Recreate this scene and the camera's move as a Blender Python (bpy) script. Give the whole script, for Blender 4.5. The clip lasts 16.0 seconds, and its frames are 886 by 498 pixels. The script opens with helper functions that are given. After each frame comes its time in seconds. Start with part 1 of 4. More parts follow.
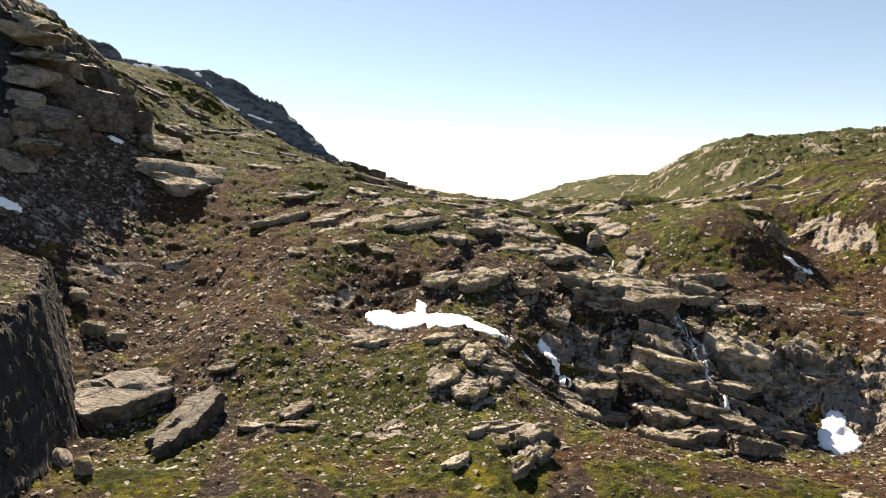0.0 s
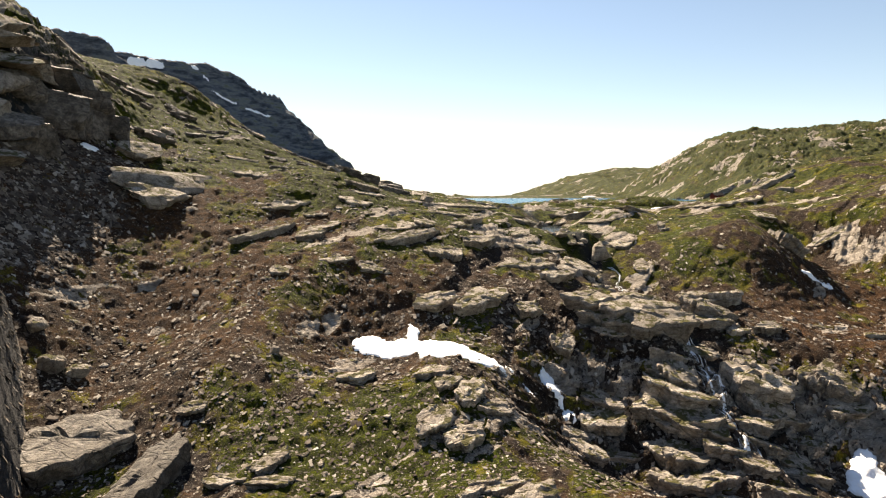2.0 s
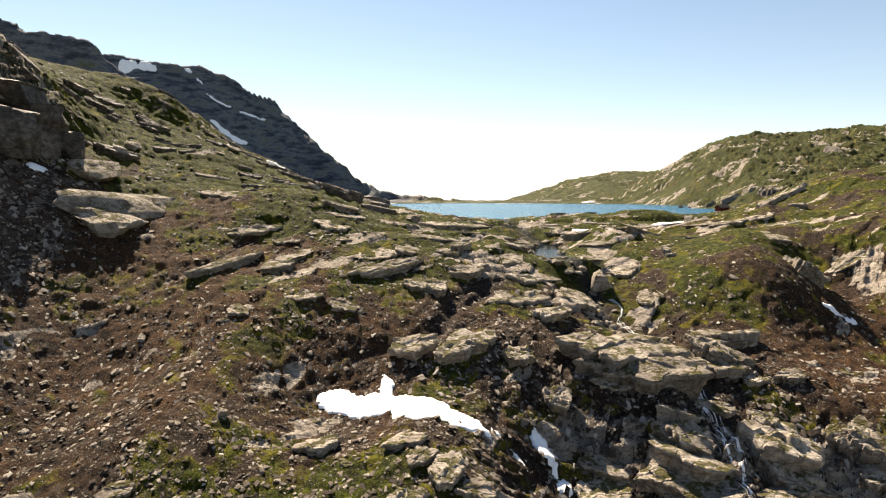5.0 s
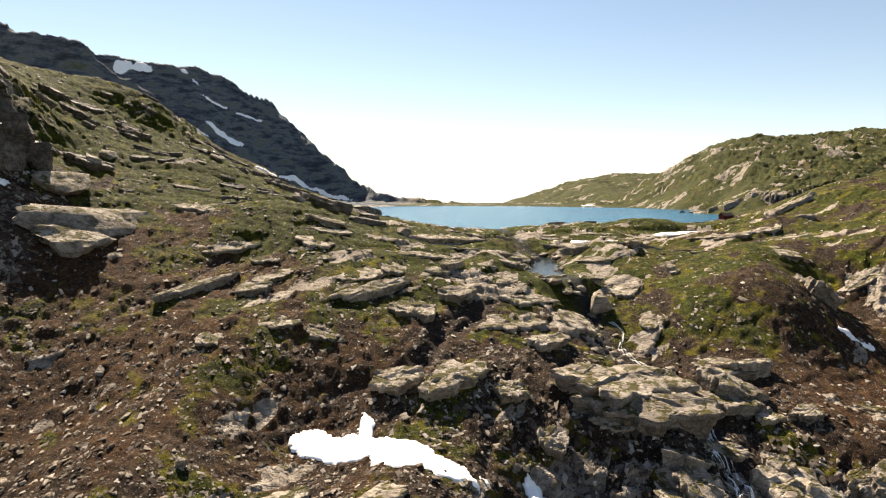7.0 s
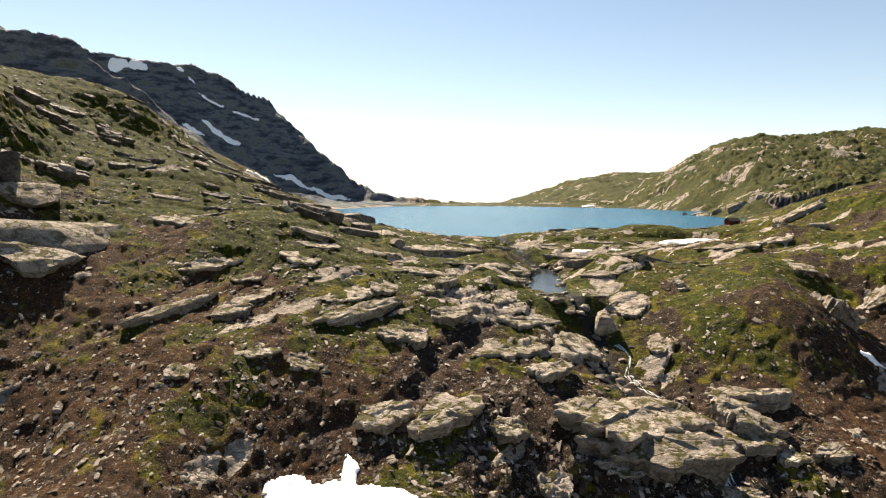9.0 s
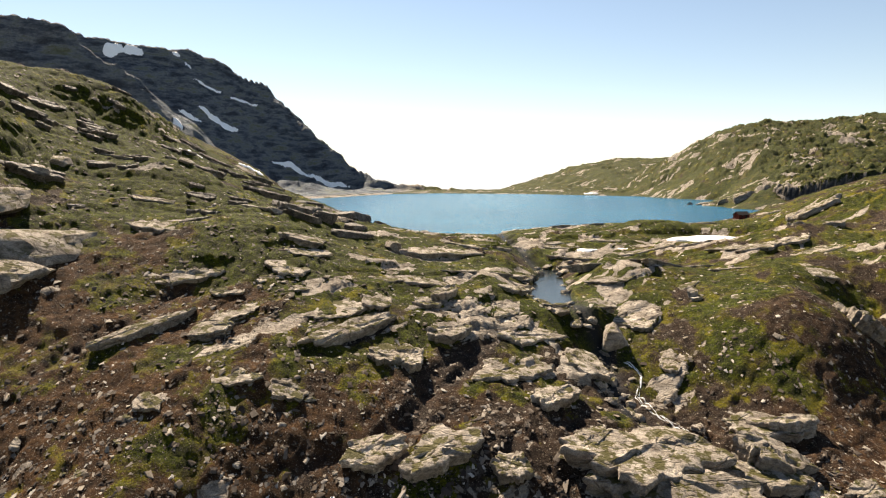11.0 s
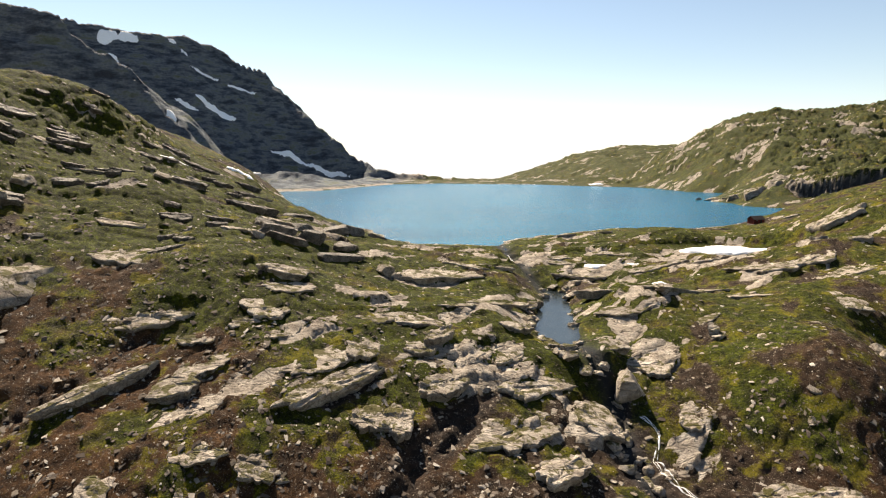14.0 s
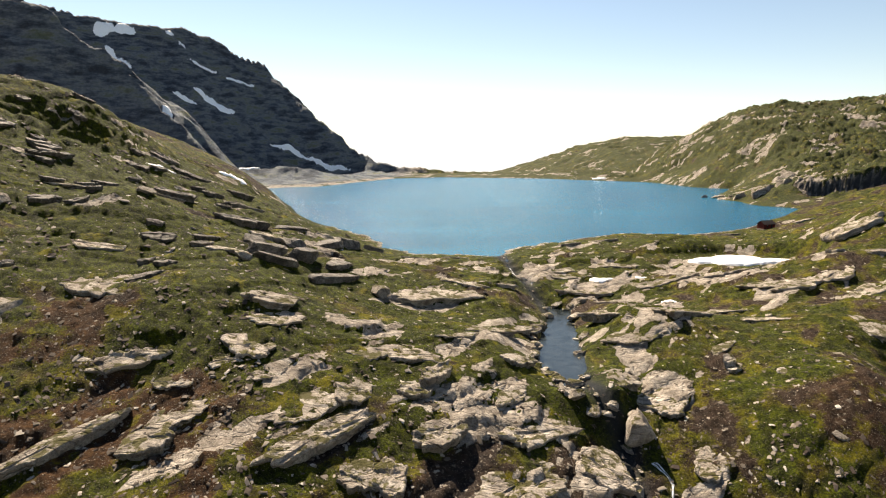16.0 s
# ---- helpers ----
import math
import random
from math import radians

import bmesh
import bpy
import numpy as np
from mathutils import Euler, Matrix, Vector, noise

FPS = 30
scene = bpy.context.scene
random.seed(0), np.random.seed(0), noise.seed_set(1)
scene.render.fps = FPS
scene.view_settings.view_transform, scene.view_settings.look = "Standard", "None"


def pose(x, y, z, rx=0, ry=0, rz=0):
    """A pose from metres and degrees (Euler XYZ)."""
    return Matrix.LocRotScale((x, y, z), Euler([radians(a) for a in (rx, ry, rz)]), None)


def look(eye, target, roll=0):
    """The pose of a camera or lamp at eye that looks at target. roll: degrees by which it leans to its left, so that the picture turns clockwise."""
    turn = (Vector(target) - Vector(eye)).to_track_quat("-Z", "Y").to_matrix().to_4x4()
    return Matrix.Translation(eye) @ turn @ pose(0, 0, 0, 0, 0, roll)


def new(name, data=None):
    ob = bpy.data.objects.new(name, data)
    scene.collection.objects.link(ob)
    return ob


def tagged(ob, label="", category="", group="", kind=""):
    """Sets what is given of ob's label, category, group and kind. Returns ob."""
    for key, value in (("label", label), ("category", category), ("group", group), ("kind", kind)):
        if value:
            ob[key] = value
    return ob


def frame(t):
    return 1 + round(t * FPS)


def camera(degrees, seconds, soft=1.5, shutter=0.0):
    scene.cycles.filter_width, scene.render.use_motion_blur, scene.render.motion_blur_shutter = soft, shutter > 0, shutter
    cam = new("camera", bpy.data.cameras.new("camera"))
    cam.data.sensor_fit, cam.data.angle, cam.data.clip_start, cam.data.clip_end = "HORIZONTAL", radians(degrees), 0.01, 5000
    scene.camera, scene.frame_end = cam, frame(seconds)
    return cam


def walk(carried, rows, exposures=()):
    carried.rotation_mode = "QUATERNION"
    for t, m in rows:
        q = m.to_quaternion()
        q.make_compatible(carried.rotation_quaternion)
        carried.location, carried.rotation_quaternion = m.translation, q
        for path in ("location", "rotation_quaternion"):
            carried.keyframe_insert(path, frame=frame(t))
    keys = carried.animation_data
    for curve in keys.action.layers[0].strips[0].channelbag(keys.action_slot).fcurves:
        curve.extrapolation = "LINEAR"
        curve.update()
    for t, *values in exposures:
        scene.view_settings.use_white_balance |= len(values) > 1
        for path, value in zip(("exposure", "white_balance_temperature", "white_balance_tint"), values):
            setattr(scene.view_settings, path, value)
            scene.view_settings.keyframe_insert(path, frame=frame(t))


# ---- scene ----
cam = camera(69.1, 16.0, soft=1.15)
METRES, EYE, TILT, LEAN, TURN = 80.0, 0.0, -4.0, 0.0, 0.0
ROWS = [
    (0.0, 0.0, 0.0, 0.0, 0.0, 0.0, -0.0),
    (0.5, 0.003, 0.0308, 0.0178, 0.03, -0.48, 0.03),
    (1.0, 0.0063, 0.0574, 0.0327, 0.06, -0.74, 0.06),
    (1.5, 0.011, 0.0882, 0.0494, 0.08, -0.78, 0.1),
    (2.0, 0.0166, 0.1194, 0.0643, 0.11, -0.76, 0.1),
    (2.5, 0.0235, 0.1487, 0.0781, 0.12, -0.75, 0.11),
    (3.0, 0.0303, 0.1798, 0.0917, 0.11, -0.72, 0.12),
    (3.5, 0.0374, 0.2105, 0.1046, 0.12, -0.7, 0.1),
    (4.0, 0.0437, 0.2361, 0.1152, 0.12, -0.69, 0.11),
    (6.5, 0.0787, 0.3772, 0.1744, 0.09, -0.65, -0.02),
    (7.0, 0.0833, 0.4007, 0.1843, 0.09, -0.65, -0.04),
    (7.5, 0.0875, 0.4282, 0.1955, 0.06, -0.66, -0.07),
    (8.0, 0.0912, 0.4553, 0.2068, 0.06, -0.72, -0.07),
    (8.5, 0.0937, 0.4803, 0.2171, 0.06, -0.78, -0.08),
    (9.0, 0.0963, 0.5075, 0.2295, 0.06, -0.88, -0.09),
    (11.5, 0.1078, 0.6416, 0.2997, 0.21, -2.64, -0.02),
    (12.0, 0.1102, 0.6688, 0.3166, 0.24, -2.9, -0.01),
    (12.5, 0.1127, 0.6936, 0.3327, 0.28, -3.07, -0.0),
    (13.0, 0.1157, 0.7201, 0.3514, 0.33, -3.3, -0.0),
    (13.5, 0.1186, 0.7445, 0.3691, 0.37, -3.49, -0.02),
    (14.0, 0.1211, 0.7711, 0.388, 0.42, -3.72, -0.02),
    (14.5, 0.1232, 0.7954, 0.4055, 0.47, -3.92, -0.01),
    (15.0, 0.1254, 0.8214, 0.4248, 0.52, -4.17, 0.01),
    (15.5, 0.1276, 0.8452, 0.4425, 0.55, -4.43, 0.03),
    (16.0, 0.1305, 0.8706, 0.4617, 0.6, -4.68, 0.06),
]
walk(cam, [(t, pose(0, 0, EYE, TILT, LEAN, TURN) @ pose(METRES * x, METRES * y, METRES * z, 90 + pitch, roll, yaw)) for t, x, y, z, yaw, pitch, roll in ROWS],
     [(0.0, 1.74, 7700, 12), (9.0, 1.68, 7700, 12), (16.0, 1.6, 7600, 12)])

# ---- world, sun, exposure ----
SUN_AZ, SUN_EL = -27.0, 44.5          # degrees: azimuth from +y towards +x, height over the horizon
to_sun = Vector((math.sin(radians(SUN_AZ)) * math.cos(radians(SUN_EL)), math.cos(radians(SUN_AZ)) * math.cos(radians(SUN_EL)), math.sin(radians(SUN_EL))))
world = bpy.data.worlds.new("sky")
scene.world = world
world.use_nodes = True
sky = world.node_tree.nodes.new("ShaderNodeTexSky")
sky.sky_type, sky.sun_disc = "NISHITA", False
sky.sun_elevation, sky.sun_rotation = radians(SUN_EL), radians(SUN_AZ)
sky.altitude, sky.air_density, sky.dust_density, sky.ozone_density = 900.0, 1.0, 0.15, 1.0
world.node_tree.nodes["Background"].inputs[1].default_value = 0.05
world.node_tree.links.new(sky.outputs[0], world.node_tree.nodes["Background"].inputs[0])
sun = new("sun", bpy.data.lights.new("sun", "SUN"))
sun.data.energy, sun.data.angle, sun.data.color = 5.0, radians(0.53), (1.0, 0.93, 0.82)
sun.matrix_world = look(to_sun * 100, (0, 0, 0))

# -- landform --
LAKE = 0.8                            # level of the lake, metres


def lattice(ix, iy, seed):
    h = (ix.astype(np.int64) * 374761393 + iy.astype(np.int64) * 668265263 + seed * 974634777) & 0xFFFFFFFF
    h = ((h ^ (h >> 13)) * 1274126177) & 0xFFFFFFFF
    return ((h ^ (h >> 16)) & 0xFFFFFF) / float(0x1000000)


def perlin(x, y, seed=0):
    """Gradient noise, about -1 to 1."""
    ix, iy = np.floor(x), np.floor(y)
    fx, fy = x - ix, y - iy
    ux, uy = fx ** 3 * (fx * (fx * 6 - 15) + 10), fy ** 3 * (fy * (fy * 6 - 15) + 10)
    corner = []
    for dx, dy in ((0, 0), (1, 0), (0, 1), (1, 1)):
        a = lattice(ix + dx, iy + dy, seed) * 2 * np.pi
        corner.append(np.cos(a) * (fx - dx) + np.sin(a) * (fy - dy))
    low, high = corner[0] + ux * (corner[1] - corner[0]), corner[2] + ux * (corner[3] - corner[2])
    return 1.5 * (low + uy * (high - low))


def fbm(x, y, seed=0, octaves=4, gain=0.5):
    total, amp = 0.0, 1.0
    for k in range(octaves):
        total = total + amp * perlin(x * 2 ** k + 17.3 * k, y * 2 ** k - 9.1 * k, seed + k)
        amp *= gain
    return total


def blocks(u, v, seed):
    """Angular blocks: a random height and tilt for each cell, the distance from its edge, and a random number."""
    iu, iv = np.floor(u), np.floor(v)
    f1, f2 = np.full(np.shape(u), 9.0), np.full(np.shape(u), 9.0)
    level, pick = np.zeros(np.shape(u)), np.zeros(np.shape(u))
    for du in (-1, 0, 1):
        for dv in (-1, 0, 1):
            cu, cv = iu + du, iv + dv
            pu, pv = u - cu - lattice(cu, cv, seed), v - cv - lattice(cu, cv, seed + 1)
            d = np.hypot(pu, pv)
            tilt = (lattice(cu, cv, seed + 2) - 0.5) + 0.9 * (lattice(cu, cv, seed + 3) - 0.5) * pu + (0.35 + 0.6 * lattice(cu, cv, seed + 4)) * pv
            level = np.where(d < f1, tilt, level)
            pick = np.where(d < f1, lattice(cu, cv, seed + 5), pick)
            f2 = np.where(d < f1, f1, np.minimum(f2, d))
            f1 = np.minimum(f1, d)
    return level, f2 - f1, pick


def step(a, b, v):
    t = np.clip((v - a) / (b - a), 0, 1)
    return t * t * (3 - 2 * t)


def blob(x, y, cx, cy, rx, ry=None, turn=0.0):
    """A soft oval, 1 in its middle."""
    ry = ry or rx
    c, s = math.cos(radians(turn)), math.sin(radians(turn))
    u, v = (x - cx) * c + (y - cy) * s, (y - cy) * c - (x - cx) * s
    return np.exp(-(u / rx) ** 2 - (v / ry) ** 2)


def along(x, y, line):
    """Distance from a line of points (x, y, value), the value there, and on which side: + to its left."""
    best, value, side = np.full(np.shape(x), 1e9), np.zeros(np.shape(x)), np.zeros(np.shape(x))
    for a, b in zip(line, line[1:]):
        dx, dy = b[0] - a[0], b[1] - a[1]
        t = np.clip(((x - a[0]) * dx + (y - a[1]) * dy) / (dx * dx + dy * dy), 0, 1)
        d = np.hypot(x - a[0] - t * dx, y - a[1] - t * dy)
        near = d < best
        best = np.where(near, d, best)
        value = np.where(near, a[2] + t * (b[2] - a[2]), value)
        side = np.where(near, np.sign(dx * (y - a[1]) - dy * (x - a[0])), side)
    return best, value, side


def ridge(x, y, line, front, back):
    """Height of a ridge with a crest line; front and back: fall per metre on its right and on its left side."""
    top = np.full(np.shape(x), -500.0)
    for a, b in zip(line, line[1:]):
        d, crest, side = along(x, y, [a, b])
        top = np.maximum(top, crest - d * np.where(side > 0, back, front))
    return top


def inside(x, y, ring):
    odd = np.zeros(np.shape(x), bool)
    for a, b in zip(ring, ring[1:] + ring[:1]):
        if a[1] != b[1]:
            odd ^= ((a[1] > y) != (b[1] > y)) & (x < (b[0] - a[0]) * (y - a[1]) / (b[1] - a[1]) + a[0])
    return odd


# hills, knolls and hollows of the valley head: x, y, radius, height
BROAD = [
    (-30, 340, 60, -29.2), (130, 180, 60, 16.3), (-150, 140, 60, 22.5), (170, 60, 60, 11.5), (-190, 220, 60, 13.9),
    (170, 180, 60, 18.0), (-150, 220, 60, 18.5), (-30, 20, 60, -11.7), (-46, 92, 35, -18.1), (146, 260, 35, 14.8),
    (2, 260, 35, -6.1), (50, 164, 35, 2.1), (170, 284, 35, 10.5), (146, 68, 35, 11.2), (-110, 180, 22, 16.8),
    (-62, 132, 22, -7.0),
]
KNOLLS = [
    (66, 308, 22, -5.0), (-110, 260, 22, 9.1), (-14, 164, 22, 2.5), (98, 148, 22, -10.1), (2, 84, 22, -7.2),
    (2, 132, 22, -2.4), (-110, 212, 22, 0.6), (50, 228, 22, -3.2), (34, 292, 22, -5.1), (98, 324, 22, -2.9),
    (-30, 244, 22, -0.2), (-14, 292, 22, -2.8), (-94, 276, 22, 7.6), (-46, 356, 14, -12.5), (-106, 152, 14, 17.7),
    (26, 104, 14, -12.8), (-10, 116, 14, -6.8), (110, 236, 14, 4.0), (62, 104, 14, -10.9), (-34, 152, 14, -3.0),
    (62, 188, 14, 0.9), (-58, 212, 14, 5.4), (50, 140, 14, -3.2), (2, 200, 14, -1.6),
]
SMALL_KNOLLS = [
    (86, 260, 14, -3.8), (38, 152, 14, -4.4), (98, 176, 14, -9.4), (38, 176, 14, -1.4), (-82, 188, 14, -2.0),
    (50, 116, 14, -3.2), (14, 116, 14, -3.5), (-70, 164, 14, -0.8), (-34, 104, 14, 3.8), (2, 104, 14, 2.0),
    (-22, 188, 14, 1.5), (38, 92, 14, -7.6), (-70, 308, 14, 5.5), (74, 140, 14, -2.7), (74, 320, 14, -2.0),
    (-10, 260, 14, -2.4), (86, 188, 14, 3.8), (74, 164, 14, 6.9), (14, 176, 14, 2.3), (-34, 176, 14, 3.6),
    (-34, 200, 14, 2.3), (-58, 188, 14, 1.3), (86, 284, 14, 2.8), (-46, 116, 14, -2.9), (50, 200, 14, 3.9),
    (110, 176, 14, 3.2), (90, 228, 17, 3.1),
]
SHORE = [(-145, 606), (-112, 508), (-78, 405), (-51, 352), (-34, 330), (-20, 305), (-9, 277), (-2, 268), (11, 264), (25, 262), (30, 274), (41, 287),
         (51, 295), (65, 306), (80, 317), (93, 310), (107, 314), (129, 330), (168, 369), (196, 390), (203, 412), (187, 438), (187, 466), (184, 480),
         (196, 520), (240, 600), (218, 625), (208, 712), (167, 750), (109, 806), (52, 825), (0, 842), (-52, 812), (-80, 732), (-107, 640), (-134, 632)]
SPUR = [(-600, 500, 236), (-366, 545, 160), (-313, 552, 142), (-290, 556, 140), (-273, 560, 127), (-244, 565, 107), (-218, 560, 84), (-195, 550, 59), (-167, 530, 39), (-134, 500, 17)]
MOUNTAIN = [(-900, 700, 297), (-515, 800, 208), (-436, 830, 196), (-376, 850, 182), (-323, 880, 183)]
SHOULDER = [(-323, 880, 183), (-293, 910, 178), (-277, 925, 170), (-259, 935, 157), (-233, 945, 148), (-211, 945, 119), (-196, 940, 99), (-176, 935, 89), (-150, 930, 68), (-134, 925, 58), (-111, 915, 36), (-88, 905, 26), (-59, 900, 16), (-16, 905, 11), (50, 905, 4)]
APRON = [(-420, 640, 15), (-300, 690, 18), (-200, 720, 18), (-130, 720, 15), (-95, 770, 10)]
FAR_HILL = [(45, 1250, -12), (76, 1250, -9), (117, 1250, 1), (148, 1250, 11), (219, 1250, 33), (269, 1250, 48), (320, 1250, 55), (370, 1250, 58), (436, 1250, 57), (521, 1250, 75), (900, 1250, 110)]
RIGHT_HILL = [(262, 815, 30), (302, 820, 60), (358, 820, 85), (383, 820, 87), (422, 820, 85), (515, 840, 97), (800, 850, 115)]
CLIFF = [(184, 473, 4), (198, 467, 12), (212, 460, 15), (224, 454, 17), (242, 445, 21), (256, 440, 23), (330, 425, 30), (520, 380, 46)]
CREEK = [(25, 266, 0.7), (27, 250, -0.6), (31, 226, -2.6), (34, 205, -4.6), (32, 192, -5.2), (32, 172, -5.5), (36, 163, -7.5), (36, 150, -13), (37, 141, -15.5), (44, 127, -19), (50, 117, -26), (52, 100, -31), (48, 60, -34)]
LEFT_WALL = [(-37, 30, -15), (-40, 60, -14), (-46, 80, -12), (-56, 98, -11), (-68, 120, -4)]
GULLIES = [[(4, 134, 2.6), (6, 140, 2.4), (10, 146, 2.0), (14, 152, 1.6), (19, 158, 1.0)], [(-48, 136, 1.6), (-42, 144, 2.2), (-39, 151, 1.8), (-37, 156, 0.8)],
           [(-7, 148, 1.2), (-3, 152, 1.6), (1, 157, 0.8)], [(-10, 126, 1.4), (-1, 130, 2.2), (3, 134, 1.2)], [(12, 114, 1.6), (13, 123, 2.6), (17, 130, 1.4)],
           [(-24, 66, 1.2), (-27, 78, 1.4), (-30, 89, 0.8)], [(12, 60, 1.2), (15, 74, 1.6), (14, 86, 1.4), (9, 93, 0.8)],
           [(24, 120, 1.6), (28, 112, 2.0), (26, 100, 1.2)], [(-34, 212, 1.8), (-24, 216, 2.2), (-14, 226, 1.2)], [(-52, 222, 1.2), (-40, 230, 1.6), (-30, 240, 1.0)]]
POOL = [(34.1, 224.5), (39.1, 222.4), (36.5, 198.1), (34.2, 178.2), (31.0, 168.5), (27.5, 170.0), (26.0, 182.0), (26.9, 193.0), (30.9, 206.2)]


def smooth_max(a, b, k):
    h = np.clip(0.5 + 0.5 * (a - b) / k, 0, 1)
    return b + (a - b) * h + k * h * (1 - h)


def shape(x, y):
    """The large forms alone."""
    z = -30.8 - 0.178 * np.clip(x, -260, 120) + 0.166 * np.clip(y, 0, 350)
    for cx, cy, r, h in BROAD + KNOLLS + SMALL_KNOLLS:
        z = z + h * np.exp(-((x - cx) ** 2 + (y - cy) ** 2) / r ** 2)
    z = z + 26 * step(130, 260, x) * step(40, 200, y)
    z = z - 7 * blob(x, y, 56, 84, 24, 18) - 3 * blob(x, y, 75, 100, 18, 14) + 2.6 * blob(x, y, 5, 76, 6, 7)
    wall_d, wall_top, wall_side = along(x, y, LEFT_WALL)
    wall = wall_top - 17 + np.minimum(17, 4.5 * wall_d * (wall_side > 0)) + 0.15 * wall_d
    z = np.where((wall_side > 0) & (y < 122), np.maximum(z, wall - 30 * step(100, 122, y)), z)
    far = step(330, 420, y)
    z = z * (1 - far) + far * (2.5 + 0.02 * np.abs(x - 50) - 0.14 * np.maximum(0, y - 960))
    wob = 9 * fbm(x / 70, y / 70, 40, 3)
    rough = step(320, 420, y)
    z = smooth_max(z, ridge(x + 0.6 * wob * rough, y, SPUR, 1.7, 0.9), 1.5)
    z = smooth_max(z, ridge(x + wob, y + wob, MOUNTAIN, 1.35, 0.9) - 1.0, 5)
    z = smooth_max(z, ridge(x + 0.7 * wob, y + wob, SHOULDER, 1.45, 1.1) - 1.0, 4)
    z = smooth_max(z, ridge(x, y + wob, APRON, 0.34, 0.3), 6)
    far_top = np.interp(x, [p[0] for p in FAR_HILL], [p[2] for p in FAR_HILL])
    z = smooth_max(z, far_top - 0.13 * np.maximum(0, 1250 - y) - 0.3 * np.maximum(0, y - 1250), 4)
    z = smooth_max(z, ridge(x + wob, y, RIGHT_HILL, 0.21, 0.2) - 13 * np.log1p(np.exp(np.clip((212 + 0.32 * (y - 480) - x) / 26, -30, 30))), 6)
    cliff_d, cliff_top, cliff_side = along(x, y + 0.5 * wob * rough, CLIFF)
    wallh = 10 * step(212, 224, x)
    cliff = cliff_top - np.where(cliff_side > 0, 0.06 * cliff_d, np.minimum(3.6 * cliff_d, wallh) + 0.5 * np.maximum(0, cliff_d - wallh / 3.6))
    z = smooth_max(z, cliff, 1.2)
    return z


def shore_distance(x, y):
    d, _, _ = along(x, y, [(a, b, 0) for a, b in SHORE + SHORE[:1]])
    return np.where(inside(x, y, SHORE), -d, d)


def ground(x, y):
    """Height of the ground and its cover: bedrock, green, rust, damp with painted shade (each 0 to 1)."""
    z = shape(x, y)
    e = 1.5
    sx, sy = (shape(x + e, y) - z) / e, (shape(x, y + e) - z) / e
    steep = np.hypot(sx, sy)
    # ---- where the bedrock shows
    u, v = 0.74 * x + 0.67 * y, 0.67 * x - 0.74 * y          # along and across the strike of the beds
    sill = 1.1 * blob(x, y, 45, 240, 80, 60) + 0.4 * blob(x, y, 28, 150, 40, 38, 60) + 0.5 * blob(x, y, -12, 165, 35, 28, 40)
    creek_d, creek_z, _ = along(x, y, CREEK)
    gorge = blob(x, y, 38, 128, 34, 22, 70)
    sill = sill - 0.1 * blob(x, y, -75, 215, 60, 60) + 0.35 * blob(x, y, -20, 90, 60, 20) + 0.3 * blob(x, y, -25, 232, 24, 20)
    distant = step(300, 420, y)
    outcrop = (1 - distant) * fbm(u / 26, v / 9, 3, 4) + distant * fbm(x / 38, y / 15, 3, 4) + 0.75 * sill + 0.35 * gorge + 1.3 * step(0.5, 1.0, steep) * (1 - 0.6 * gorge) * (1 - 0.8 * blob(x, y, -72, 228, 52, 62)) - 1.12
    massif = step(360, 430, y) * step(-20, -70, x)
    moss = np.clip(1.5 * blob(x, y, 72, 172, 17, 26, -10), 0, 1)          # the rounded mossy knoll
    foot = np.clip(1.4 * blob(x, y, -77, 136, 15, 30), 0, 1)              # talus under the left-hand wall
    hollow = np.clip(1.4 * blob(x, y, -7, 128, 14, 7), 0, 1)              # brown bank above the snow
    smooth_cover = np.maximum(np.maximum(moss, foot), 0.85 * hollow)
    bands = blob(x, y, -70, 222, 52, 60)                                  # broken rock across the left-hand slope, darkened to paint in its shade
    outcrop = outcrop - 1.6 * smooth_cover - 0.15 * bands + 0.5 * blob(x, y, 76, 128, 14, 18) + 0.85 * blob(x, y, 50, 190, 13, 26, -15) + 0.6 * blob(x, y, 50, 162, 9, 12)
    outcrop = outcrop + distant * (0.8 * fbm(x / 42, y / 42, 7, 4) + 0.3) + 1.3 * massif
    # ---- slabs: blocks of bedrock, each bare or under moss, their raised edges towards the lower right
    bend = 1.5 * fbm(x / 14, y / 14, 13, 3)
    big, big_edge, big_pick = blocks((u + bend) / 9.5, (v + bend) / 5.2, 20)
    mid, mid_edge, mid_pick = blocks((u - bend) / 4.2, (v + bend) / 2.4, 26)
    tiny, tiny_edge, _ = blocks((u + 2 * bend) / 1.6, v / 1.1, 34)
    big_rock = step(-0.1, 0.1, outcrop + 1.2 * (big_pick - 0.5)) * step(0.01, 0.07, big_edge)
    mid_rock = step(-0.1, 0.1, outcrop - 0.25 + 1.5 * (mid_pick - 0.5)) * step(0.02, 0.09, mid_edge)
    rock = np.maximum(big_rock, mid_rock) * (1 - 0.3 * step(820, 950, y) * (1 - massif))
    phase = (v + bend) / 10.0 + 1.2 * fbm(x / 34, y / 34, 11, 3)
    saw = phase - np.floor(phase)
    wedge = np.where(saw < 0.9, saw / 0.9, (1 - saw) / 0.1)
    near = 1 - 0.75 * step(280, 430, y)
    broken = np.clip(0.35 + 0.2 * gorge + 0.4 * fbm(x / 15, y / 15, 17, 2), 0.1, 1)
    z = z + near * ((0.6 + 0.6 * gorge) * (big_rock * (0.25 + 0.85 * big) + mid_rock * (0.12 + 0.45 * mid)) + rock * (0.7 * (wedge - 0.5) + 0.09 * broken * tiny))
